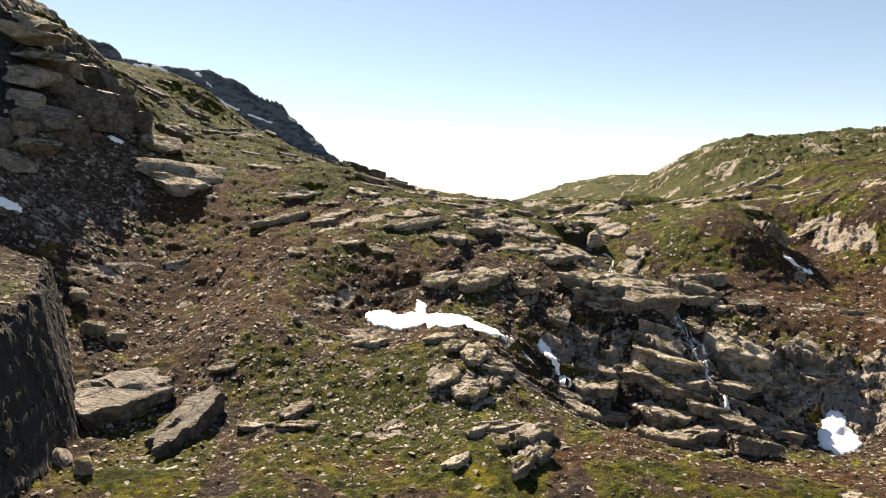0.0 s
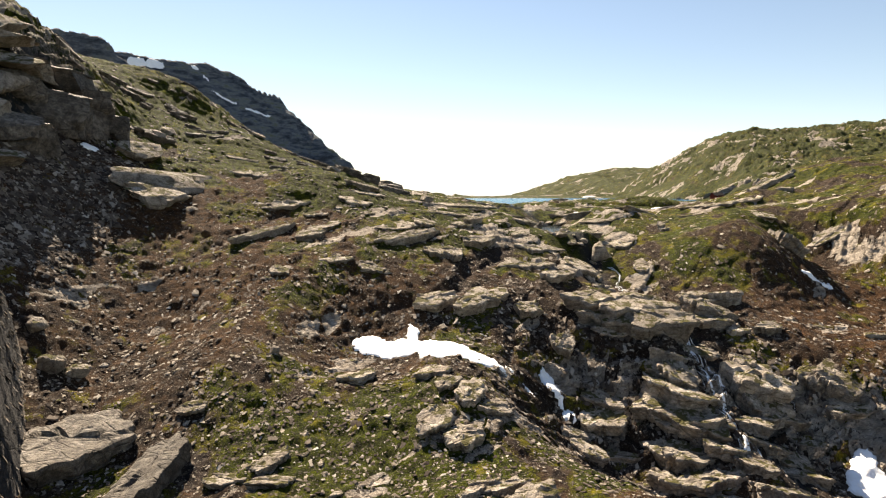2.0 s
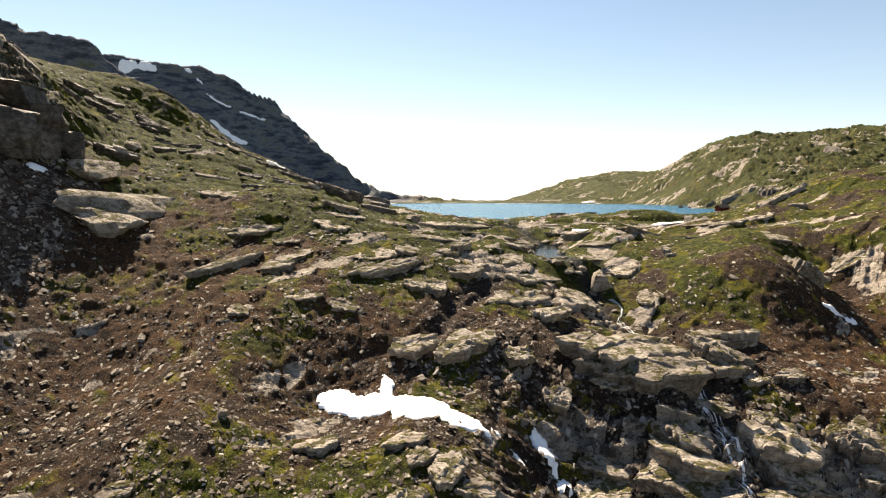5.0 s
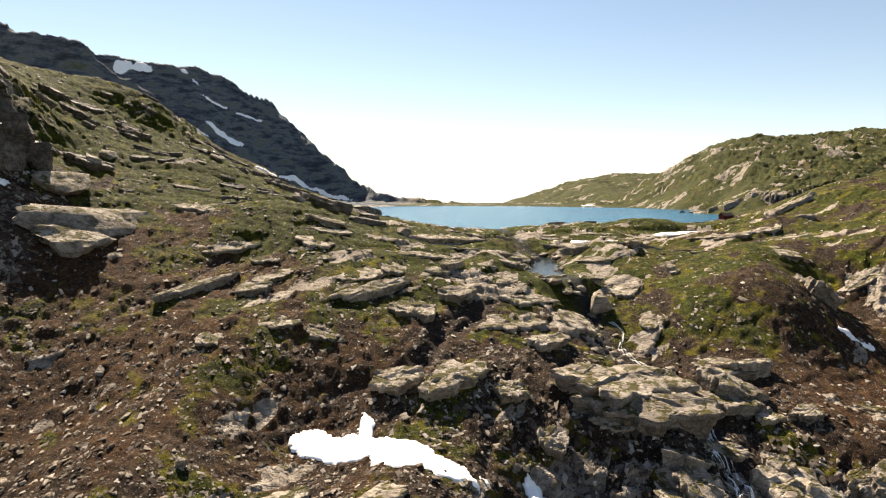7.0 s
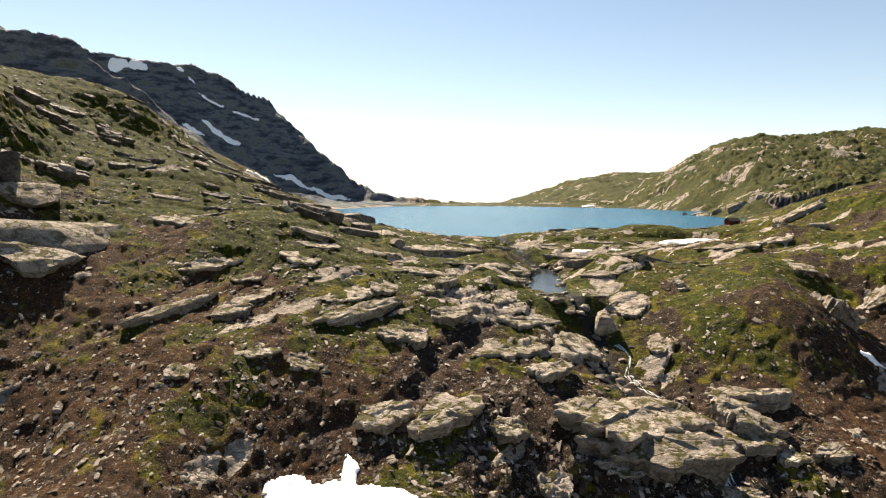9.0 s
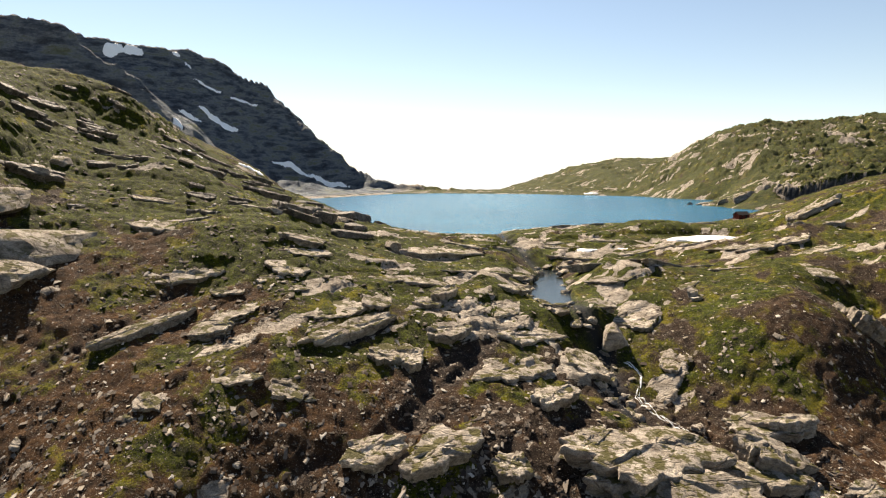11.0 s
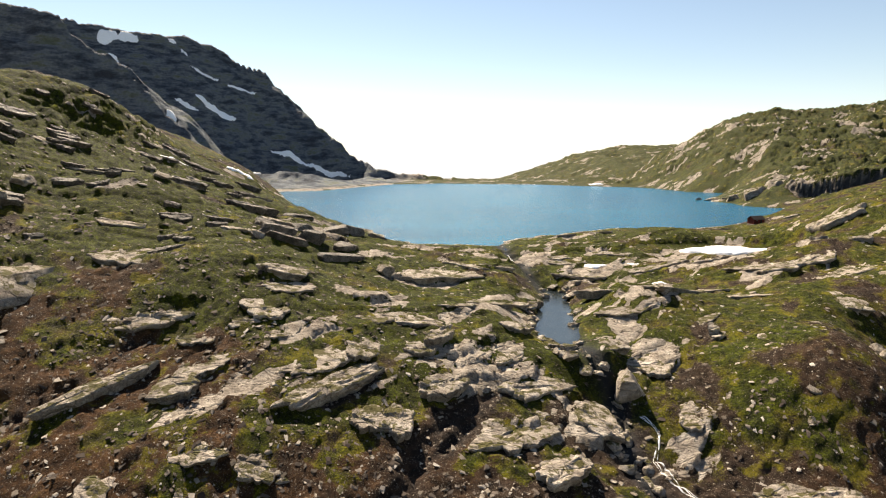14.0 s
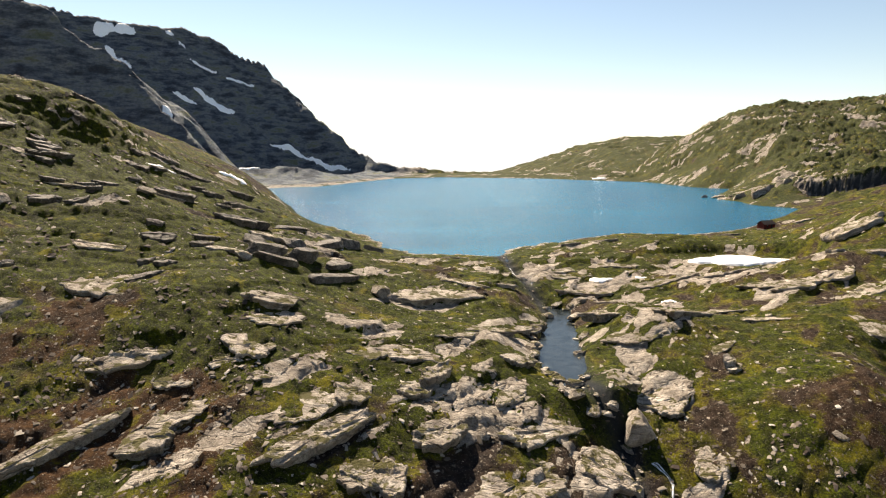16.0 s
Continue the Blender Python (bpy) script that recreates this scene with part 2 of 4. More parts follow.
    z = z - 0.25 * near * step(0.08, 0.0, big_edge) * step(-0.3, 0.2, outcrop)
    # ---- ledges in the steep faces
    face = np.clip(step(0.5, 1.0, steep) + 0.6 * gorge, 0, 1)
    face = face * step(1000, 880, y) * (1 - 0.5 * step(330, 420, y)) * (1 - 0.92 * massif) + 0.8 * step(150, 200, x) * step(420, 480, y) * step(1000, 880, y)
    face = face * (1 - 0.9 * smooth_cover)
    rung = 2.4 + 1.8 * gorge + 3.4 * step(320, 500, y) + 3.0 * step(-76, -92, x)
    bed = z / rung + 1.1 * fbm(u / 22, v / 22, 31, 4) + (0.6 - 0.4 * gorge) * fbm(u / 8, v / 5, 37, 2)
    part = bed - np.floor(bed)
    z = z + (0.8 + 0.2 * step(-74, -86, x)) * face * rung * (step(0.5, 1.0, part) - part)
    z = z + face * (0.6 * mid + 0.15 * tiny) * (1 - rock)
    dist_shore = shore_distance(x, y)
    far_face = step(330, 450, y) * step(4, 40, dist_shore)
    tilted = z + 0.16 * x + 13 * fbm(x / 90, y / 90, 43, 3)
    bench, ledge = tilted / 31, tilted / 11.5 + 0.4 * fbm(x / 30, y / 30, 44, 2)
    bench, ledge = bench - np.floor(bench), ledge - np.floor(ledge)
    z = z + massif * step(20, 60, dist_shore) * (7 * (step(0.5, 1.0, bench) - bench) + 3.2 * (step(0.4, 0.95, ledge) - ledge) - 2.4 * np.abs(fbm(x / 48, y / 48, 45, 4, 0.55)) + 1.0 * fbm(x / 14, y / 14, 47, 3) - 0.5 * np.abs(fbm(x / 8, y / 8, 49, 3)) + 1.0)
    crag, _, _ = blocks(x / 21 + 0.2 * bend, y / 21, 41)
    z = z + far_face * ((0.3 + 0.5 * step(150, 220, x) + 0.7 * face) * 3.2 * fbm(x / 36, y / 36, 35, 4, 0.55) + 0.8 * face * crag + 0.8 * crag * rock + 1.2 * massif * crag + (1 - massif) * step(100, 160, x) * (1.5 * fbm(x / 26, y / 26, 39, 3) - 1.4 * np.abs(fbm(x / 15, y / 15, 38, 3)) + 2.6 * (step(0.4, 1.0, ledge) - ledge) + 0.5))
    # ---- hummocks and small relief
    turfy = 1 - 0.7 * rock
    z = z + near * 0.55 * (wedge - 0.5) * (1 - rock) * (1 - 0.8 * moss) * step(120, 160, y)
    z = z + 0.5 * fbm(x / 11, y / 11, 51, 3) + turfy * (0.42 + 0.4 * bands) * (1 - 0.8 * moss) * np.abs(fbm(x / 4.2, y / 4.2, 53, 3)) + 0.26 * fbm(x / 1.7, y / 1.7, 55, 2)
    # ---- gullies between the slabs
    gully = np.zeros(np.shape(x))
    for line in GULLIES:
        gd, deep, _ = along(x, y, line)
        gd = gd + 0.9 * bend
        z = z - 0.45 * deep * np.exp(-(gd / (1.2 + 1.5 * step(100, 80, y))) ** 2)
        gully = np.maximum(gully, np.exp(-(gd / 1.8) ** 2))
    # ---- the hollow of the snow field
    dell = step(1.0, 0.6, np.hypot((x - 99) / 26, (y - 264) / 17))
    z = z + (np.clip(z, -1.3, -1.1) - z) * dell
    # ---- the creek's bed and the pool
    bedw = np.where(creek_d < 14, np.exp(-((creek_d + 0.8 * bend) / 2.2) ** 2), 0)
    z = z - 1.1 * bedw * step(262, 250, y)
    pool_d, _, _ = along(x, y, [(a, b, 0) for a, b in POOL + POOL[:1]])
    pool_d = np.where(inside(x, y, POOL), -pool_d, pool_d) + 0.7 * fbm(x / 4, y / 4, 61, 3)
    z = np.where(pool_d < 9, z + (np.clip(z, -5.1 + 0.16 * pool_d - 7 * step(169, 159, y), -4.9 + 0.5 * pool_d) - z) * step(9, 4, pool_d), z)
    z = np.where(pool_d < 0, np.minimum(z, -5.45 + 0.2 * pool_d), z)
    # ---- the lake's shore
    d = dist_shore + 2.2 * fbm(x / 13, y / 13, 71, 3)
    land = LAKE + 0.12 + (np.maximum(z - LAKE, 0.02 * np.clip(d, 0, 40))) * (1 - np.exp(-np.maximum(d, 0) / (6 + 0.05 * np.clip(y - 300, 0, 400))))
    below = (d > 0) & (z < LAKE) & (y < 330)
    land = np.where(below, LAKE + 0.3 + (z - LAKE - 0.3) * step(1, 14, d), land)
    z = np.where(d > 0, np.where(d < 60, land + (z - land) * step(35, 60, d), z), LAKE - np.minimum(0.25 * -d, 9))
    # ---- cover
    n1, n2 = fbm(x / 16, y / 16, 81, 4), fbm(x / 6, y / 6, 85, 4)
    green = 0.50 + 0.4 * blob(x, y, 60, 275, 80, 40) + 0.8 * blob(x, y, -72, 238, 70, 55) + 0.4 * blob(x, y, 68, 176, 24, 30, -10) + 0.4 * blob(x, y, -2, 172, 55, 32) - 0.3 * blob(x, y, -50, 158, 26, 22) + 0.4 * step(300, 500, y)
    green = green + 0.7 * blob(x, y, -2, 86, 24, 18) - 0.35 * blob(x, y, 45, 84, 26, 14) - 0.5 * blob(x, y, -38, 118, 48, 26, 15) - 0.5 * blob(x, y, 88, 140, 26, 34) - 0.6 * gorge
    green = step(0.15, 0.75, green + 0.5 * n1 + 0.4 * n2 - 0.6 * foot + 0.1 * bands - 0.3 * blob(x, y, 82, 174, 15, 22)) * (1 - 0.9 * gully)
    rust = 0.16 + blob(x, y, 86, 138, 26, 34) + 0.3 * blob(x, y, -45, 165, 30, 26) + 0.8 * blob(x, y, 2, 76, 28, 10) + 0.25 * blob(x, y, -25, 140, 40, 20) + 0.7 * blob(x, y, 45, 84, 26, 14) + 0.25 * blob(x, y, 78, 158, 22, 16) + 0.5 * blob(x, y, -30, 120, 60, 30) + 0.15 * blob(x, y, 80, 190, 30, 25)
    rust = rust + 0.6 * blob(x, y, -58, 150, 30, 22)
    rust = step(0.25, 0.9, rust + 0.4 * n2) * (1 - 0.6 * moss)
    # Creek damp, plus darker gullies and painted shade on cliffs, slope and mountain.
    wet_shaded = np.exp(-(creek_d / 2.4) ** 2) * step(90, 98, y) + 0.15 * blob(x, y, 30, 108, 20, 14)
    wet_shaded = wet_shaded + 0.35 * gully + 0.15 * massif + 0.45 * bands * rock + 0.3 * foot + 0.35 * distant * (1 - massif) + 1.0 * step(1.2, 2.0, steep) * step(200, 215, x) * step(380, 400, y) * step(560, 500, y) + 0.2 * gorge * step(-0.5, 0.4, n2) + 1.0 * step(-36, -42, x) * step(0.95, 1.5, steep) * step(200, 170, y)
    rock = np.clip(rock * (1 - 0.5 * gully) + 0.7 * step(0.75, 1.3, steep) * (1 - smooth_cover) * (1 - 0.6 * bands) + 0.8 * massif * step(30, 60, dist_shore) + 0.6 * np.exp(-(np.maximum(d, 0) / 2.5) ** 2) * (y < 345), 0, 1)
    # The last value marks the mountain, whose haze and shade are painted in.
    return z, rock, green, rust, np.clip(wet_shaded, 0, 1), massif * step(3, 14, dist_shore)


def height(x, y):
    return float(ground(np.array([float(x)]), np.array([float(y)]))[0][0])
# -- end landform --

# ---- materials ----
def material(name, build, rough=0.9):
    m = bpy.data.materials.new(name)
    m.use_nodes = True
    t = m.node_tree
    bsdf = t.nodes["Principled BSDF"]
    bsdf.inputs["Roughness"].default_value = rough
    bsdf.inputs["Specular IOR Level"].default_value = 0.12
    build(Nodes(t), bsdf)
    return m


class Nodes:
    """Short names for the nodes of one material."""

    def __init__(self, tree):
        self.t = tree

    def link(self, a, b):
        self.t.links.new(a, b)

    def noise(self, scale, detail=5.0, rough=0.6, at=None, stretch=None):
        n = self.t.nodes.new("ShaderNodeTexNoise")
        n.inputs["Scale"].default_value, n.inputs["Detail"].default_value, n.inputs["Roughness"].default_value = scale, detail, rough
        src = at or self.position()
        if stretch:
            mp = self.t.nodes.new("ShaderNodeMapping")
            mp.inputs["Scale"].default_value, mp.inputs["Rotation"].default_value = stretch[0], stretch[1]
            self.link(src, mp.inputs[0])
            src = mp.outputs[0]
        self.link(src, n.inputs["Vector"])
        return n.outputs["Fac"]

    def position(self):
        return self.t.nodes.new("ShaderNodeNewGeometry").outputs["Position"]

    def ramp(self, fac, *stops):
        r = self.t.nodes.new("ShaderNodeValToRGB")
        el = r.color_ramp.elements
        while len(el) < len(stops):
            el.new(0.5)
        for e, (p, c) in zip(el, stops):
            e.position, e.color = p, (*c, 1) if len(c) == 3 else c
        self.link(fac, r.inputs[0])
        return r.outputs[0]

    def value(self, fac, *stops):
        return self.ramp(fac, *[(p, (v, v, v)) for p, v in stops])

    def mix(self, fac, a, b, how="MIX"):
        m = self.t.nodes.new("ShaderNodeMix")
        m.data_type, m.blend_type = "RGBA", how
        for sock, v in ((m.inputs[0], fac), (m.inputs[6], a), (m.inputs[7], b)):
            if isinstance(v, (int, float)):
                sock.default_value = v
            elif isinstance(v, tuple):
                sock.default_value = (*v, 1)
            else:
                self.link(v, sock)
        return m.outputs[2]

    def math(self, how, a, b=0.0):
        m = self.t.nodes.new("ShaderNodeMath")
        m.operation = how
        for sock, v in zip(m.inputs, (a, b)):
            if isinstance(v, (int, float)):
                sock.default_value = v
            else:
                self.link(v, sock)
        return m.outputs[0]

    def bump(self, h, strength, distance, bsdf, after=None):
        b = self.t.nodes.new("ShaderNodeBump")
        b.inputs["Strength"].default_value, b.inputs["Distance"].default_value = strength, distance
        self.link(h, b.inputs["Height"])
        if after:
            self.link(after, b.inputs["Normal"])
        self.link(b.outputs[0], bsdf.inputs["Normal"])
        return b.outputs[0]


TURNED = (0, 0, radians(42))


def cracks(n, scale, stretch):
    """Narrow joints between irregular plates: 1 in a joint."""
    vor = n.t.nodes.new("ShaderNodeTexVoronoi")
    vor.feature = "DISTANCE_TO_EDGE"
    vor.inputs["Scale"].default_value = scale
    mp = n.t.nodes.new("ShaderNodeMapping")
    mp.inputs["Scale"].default_value, mp.inputs["Rotation"].default_value = stretch, TURNED
    warp = n.t.nodes.new("ShaderNodeTexNoise")
    warp.inputs["Scale"].default_value, warp.inputs["Detail"].default_value = 0.9, 3.0
    n.link(n.position(), warp.inputs["Vector"])
    n.link(n.mix(0.55, n.position(), warp.outputs["Color"], "ADD"), mp.inputs[0])
    n.link(mp.outputs[0], vor.inputs["Vector"])
    return n.value(vor.outputs["Distance"], (0.0, 1.0), (0.055, 0.0))


def rock_colour(n):
    """Pale grey gneiss with streaks, joints, lichen and dark weathering; also its relief."""
    base = n.ramp(n.noise(0.4, 7, 0.65), (0.30, (0.145, 0.118, 0.096)), (0.45, (0.315, 0.268, 0.222)), (0.57, (0.44, 0.385, 0.328)), (0.74, (0.57, 0.52, 0.46)))
    streak = n.noise(1.1, 6, 0.65, stretch=((0.5, 2.4, 1.6), TURNED))
    base = n.mix(n.value(streak, (0.47, 0.0), (0.66, 0.5)), base, (0.09, 0.07, 0.056))
    lichen = n.noise(2.6, 5, 0.7)
    base = n.mix(n.value(lichen, (0.55, 0.0), (0.66, 0.6)), base, (0.42, 0.375, 0.29))
    joint = n.math("MAXIMUM", cracks(n, 0.32, (0.6, 1.5, 1.2)), n.math("MULTIPLY", cracks(n, 0.95, (0.6, 1.6, 1.3)), 0.45))
    base = n.mix(n.math("MULTIPLY", joint, 0.3), base, (0.03, 0.022, 0.016))
    fine = n.noise(8.0, 4, 0.7)
    col = n.mix(0.75, base, n.value(fine, (0.36, 0.35), (0.56, 1.08)), "MULTIPLY")
    relief = n.math("SUBTRACT", n.math("ADD", n.math("MULTIPLY", streak, 0.8), n.math("MULTIPLY", fine, 0.35)), n.math("MULTIPLY", joint, 0.5))
    return col, relief


def ground_nodes(n, bsdf):
    cover = n.t.nodes.new("ShaderNodeAttribute")
    cover.attribute_name = "cover"
    sep = n.t.nodes.new("ShaderNodeSeparateColor")
    n.link(cover.outputs["Color"], sep.inputs[0])
    rock, green, rust, wet_shaded = sep.outputs[0], sep.outputs[1], sep.outputs[2], cover.outputs["Alpha"]
    speck, mid, wide = n.noise(3.0, 7, 0.75), n.noise(0.7, 6, 0.68), n.noise(0.11, 4, 0.55)
    grass = n.ramp(mid, (0.32, (0.012, 0.012, 0.002)), (0.44, (0.045, 0.044, 0.002)), (0.55, (0.096, 0.092, 0.003)), (0.66, (0.158, 0.145, 0.005)), (0.78, (0.13, 0.096, 0.018)))
    turf = n.math("MULTIPLY", n.value(wide, (0.40, 0.0), (0.62, 0.8)), n.math("SUBTRACT", 1.0, n.math("MULTIPLY", green, 0.8)))
    grass = n.mix(turf, grass, (0.075, 0.048, 0.010))
    # Richer green, also darkened for the shade of the left-hand slope.
    lush_shaded = n.value(green, (0.75, 0.0), (1.0, 1.0))
    grass = n.mix(lush_shaded, grass, n.mix(1.0, grass, (0.51, 0.66, 0.18), "MULTIPLY"))
    grass = n.mix(0.85, grass, n.value(speck, (0.39, 0.12), (0.61, 1.25)), "MULTIPLY")
    soil = n.ramp(mid, (0.33, (0.008, 0.0045, 0.0035)), (0.5, (0.026, 0.016, 0.010)), (0.7, (0.060, 0.039, 0.027)))
    heath = n.ramp(mid, (0.33, (0.010, 0.005, 0.003)), (0.52, (0.049, 0.023, 0.009)), (0.72, (0.108, 0.053, 0.020)))
    low = n.mix(rust, soil, heath)
    split = n.math("ADD", green, n.math("MULTIPLY", n.math("SUBTRACT", speck, 0.5), 1.5))
    low = n.mix(n.value(split, (0.35, 0.0), (0.6, 1.0)), low, grass)
    low = n.mix(n.value(n.noise(0.17, 5, 0.6), (0.60, 0.0), (0.66, 0.75)), low, n.ramp(speck, (0.35, (0.05, 0.045, 0.002)), (0.65, (0.20, 0.17, 0.008))))
    grit = n.ramp(n.noise(4.5, 4, 0.75), (0.60, (0, 0, 0)), (0.64, (1, 1, 1)))
    low = n.mix(n.math("MULTIPLY", grit, n.math("SUBTRACT", 0.7, n.math("MULTIPLY", green, 0.3))), low, (0.30, 0.26, 0.205))
    edge = n.math("ADD", rock, n.math("MULTIPLY", n.math("SUBTRACT", n.noise(1.3, 6, 0.7), 0.5), 1.7))
    stone, stone_relief = rock_colour(n)
    rocky = n.value(edge, (0.44, 0.0), (0.56, 1.0))
    col = n.mix(rocky, low, stone)
    # Bedded mountain rock, its distance haze and shade painted in as blue-grey.
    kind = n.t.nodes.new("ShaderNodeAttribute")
    kind.attribute_name = "haze_rock"
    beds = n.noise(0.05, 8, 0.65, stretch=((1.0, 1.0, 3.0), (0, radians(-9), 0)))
    haze_rock = n.ramp(beds, (0.38, (0.030, 0.040, 0.056)), (0.47, (0.080, 0.100, 0.130)), (0.55, (0.165, 0.185, 0.200)), (0.66, (0.12, 0.135, 0.085)))
    haze_rock = n.mix(0.5, haze_rock, n.value(n.noise(0.5, 6, 0.7), (0.36, 0.4), (0.62, 1.2)), "MULTIPLY")
    col = n.mix(n.math("MULTIPLY", kind.outputs["Fac"], 0.93), col, haze_rock)
    # Damp and painted shade both pull the colour towards near black.
    col = n.mix(n.value(wet_shaded, (0.0, 0.0), (0.5, 0.33), (1.0, 0.92)), col, (0.020, 0.022, 0.026))
    n.link(col, bsdf.inputs["Base Color"])
    n.link(n.math("SUBTRACT", 0.97, n.math("MULTIPLY", wet_shaded, 0.1)), bsdf.inputs["Roughness"])
    soft = n.math("ADD", n.math("MULTIPLY", speck, 0.9), mid)
    pick = n.t.nodes.new("ShaderNodeMix")
    n.link(rocky, pick.inputs[0]), n.link(soft, pick.inputs[2]), n.link(stone_relief, pick.inputs[3])
    n.bump(pick.outputs[0], 1.0, 0.6, bsdf)


def stone_nodes(n, bsdf):
    col, relief = rock_colour(n)
    info = n.t.nodes.new("ShaderNodeObjectInfo")
    col = n.mix(1.0, col, n.value(info.outputs["Random"], (0.0, 0.8), (1.0, 1.2)), "MULTIPLY")
    moss = n.t.nodes.new("ShaderNodeNewGeometry")
    up = n.t.nodes.new("ShaderNodeSeparateXYZ")
    n.link(moss.outputs["Normal"], up.inputs[0])
    patch = n.math("MULTIPLY", n.value(n.noise(0.5, 6, 0.7), (0.50, 0.0), (0.54, 1.0)), n.value(up.outputs[2], (0.6, 0.0), (0.8, 1.0)))
    col = n.mix(n.math("MULTIPLY", patch, 0.9), col, (0.055, 0.05, 0.008))
    n.link(col, bsdf.inputs["Base Color"])
    n.bump(relief, 1.0, 0.5, bsdf)


# The same gneiss made darker: shade of cliff, bowl and slope put into colour.
def shade_stone_nodes(n, bsdf):
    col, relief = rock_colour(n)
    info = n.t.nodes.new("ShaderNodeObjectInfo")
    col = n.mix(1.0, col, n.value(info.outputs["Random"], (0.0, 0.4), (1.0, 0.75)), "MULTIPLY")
    dark_patches = n.value(n.noise(0.9, 6, 0.7), (0.42, 0.0), (0.60, 0.65))
    col = n.mix(dark_patches, col, (0.034, 0.030, 0.028))
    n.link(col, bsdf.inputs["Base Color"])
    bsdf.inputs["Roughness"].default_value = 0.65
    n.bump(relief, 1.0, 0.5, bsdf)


def scree_tones(dark, middle, light, pale):
    def nodes(n, bsdf):
        geo = n.t.nodes.new("ShaderNodeNewGeometry")
        tone = n.ramp(geo.outputs["Random Per Island"], (0.0, dark), (0.4, middle), (0.8, light), (1.0, pale))
        n.link(n.mix(0.5, tone, n.value(n.noise(5.0, 4, 0.6), (0.3, 0.4), (0.65, 1.1)), "MULTIPLY"), bsdf.inputs["Base Color"])
    return nodes


def snow_nodes(n, bsdf):
    n.link(n.ramp(n.noise(0.8, 5, 0.6), (0.3, (0.80, 0.80, 0.80)), (0.6, (0.92, 0.93, 0.95))), bsdf.inputs["Base Color"])
    n.bump(n.noise(1.4, 4, 0.5), 0.4, 0.25, bsdf)


def lake_nodes(n, bsdf):
    wide = n.noise(0.012, 3, 0.5, stretch=((1.0, 2.4, 1.0), (0, 0, 0)))
    n.link(n.ramp(wide, (0.35, (0.002, 0.058, 0.115)), (0.65, (0.003, 0.086, 0.155))), bsdf.inputs["Base Color"])
    bsdf.inputs["IOR"].default_value = 1.33
    bsdf.inputs["Specular IOR Level"].default_value = 0.2
    ripple = n.math("ADD", n.noise(0.55, 4, 0.6, stretch=((1.0, 1.8, 1.0), (0, 0, 0.3))), n.math("MULTIPLY", n.noise(2.5, 3, 0.6), 0.3))
    n.bump(ripple, 0.8, 0.5, bsdf)


def creek_nodes(n, bsdf):
    n.link(n.ramp(n.noise(0.6, 3, 0.5), (0.35, (0.010, 0.014, 0.016)), (0.7, (0.03, 0.038, 0.042))), bsdf.inputs["Base Color"])
    bsdf.inputs["IOR"].default_value = 1.33
    bsdf.inputs["Specular IOR Level"].default_value = 0.5
    n.bump(n.noise(2.2, 4, 0.6), 0.35, 0.15, bsdf)


def foam_nodes(n, bsdf):
    n.link(n.ramp(n.noise(3.5, 4, 0.7, stretch=((1, 1, 0.3), (0, 0, 0))), (0.35, (0.30, 0.31, 0.32)), (0.6, (0.85, 0.87, 0.9))), bsdf.inputs["Base Color"])


GROUND = material("moor_and_bedrock", ground_nodes, 0.95)
STONE = material("gneiss", stone_nodes, 0.9)
SHADE_STONE = material("shade_darkened_gneiss", shade_stone_nodes, 0.7)
SCREE = material("scree_stone", scree_tones((0.030, 0.022, 0.018), (0.070, 0.054, 0.043), (0.135, 0.110, 0.090), (0.33, 0.29, 0.25)), 0.92)
PALE_STONE = material("pale_stone", scree_tones((0.07, 0.055, 0.042), (0.17, 0.14, 0.11), (0.31, 0.265, 0.215), (0.50, 0.45, 0.39)), 0.92)
SNOW = material("old_snow", snow_nodes, 0.6)
LAKE_WATER = material("lake_water", lake_nodes, 0.2)
CREEK_WATER = material("creek_water", creek_nodes, 0.08)
FOAM = material("white_water", foam_nodes, 0.5)


def mesh_from(name, verts, faces, mat, smooth=True):
    """A mesh from arrays of corners and of quads or triangles."""
    me = bpy.data.meshes.new(name)
    verts, faces = np.asarray(verts, np.float32), np.asarray(faces, np.int32)
    k = faces.shape[1]
    me.vertices.add(len(verts))
    me.vertices.foreach_set("co", verts.ravel())
    me.loops.add(faces.size)
    me.loops.foreach_set("vertex_index", faces.ravel())
    me.polygons.add(len(faces))
    me.polygons.foreach_set("loop_start", np.arange(0, faces.size, k, dtype=np.int32))
    me.polygons.foreach_set("use_smooth", np.full(len(faces), smooth))
    me.update(calc_edges=True)
    me.materials.append(mat)
    return me


def quads(rows, cols):
    i = np.arange(rows * cols).reshape(rows, cols)
    return np.stack([i[:-1, :-1], i[:-1, 1:], i[1:, 1:], i[1:, :-1]], -1).reshape(-1, 4)


# ---- the ground, one sheet: fine down the valley, coarser outside and far away ----
s_fine = np.linspace(-0.82, 0.82, 740)
s_side = 0.82 + (np.linspace(0, 1, 40)[1:] ** 1.7) * 5.0
s_all = np.concatenate([-s_side[::-1], s_fine, s_side])
y_back = np.concatenate([np.linspace(-500, -70, 20)[:-1], np.linspace(-70, 44, 50)[:-1]])
y_fine = np.geomspace(44, 1300, 1000)
y_far = np.geomspace(1300, 4200, 24)[1:]
y_all = np.concatenate([y_back, y_fine, y_far])
gy = np.repeat(y_all[:, None], len(s_all), 1)
gx = s_all[None, :] * np.maximum(gy + 18, 62)
gz, g_rock, g_green, g_rust, g_wet_shaded, g_haze_rock = ground(gx.ravel(), gy.ravel())
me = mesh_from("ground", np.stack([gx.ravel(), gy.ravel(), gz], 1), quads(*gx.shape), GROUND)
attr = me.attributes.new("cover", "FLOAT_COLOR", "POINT")
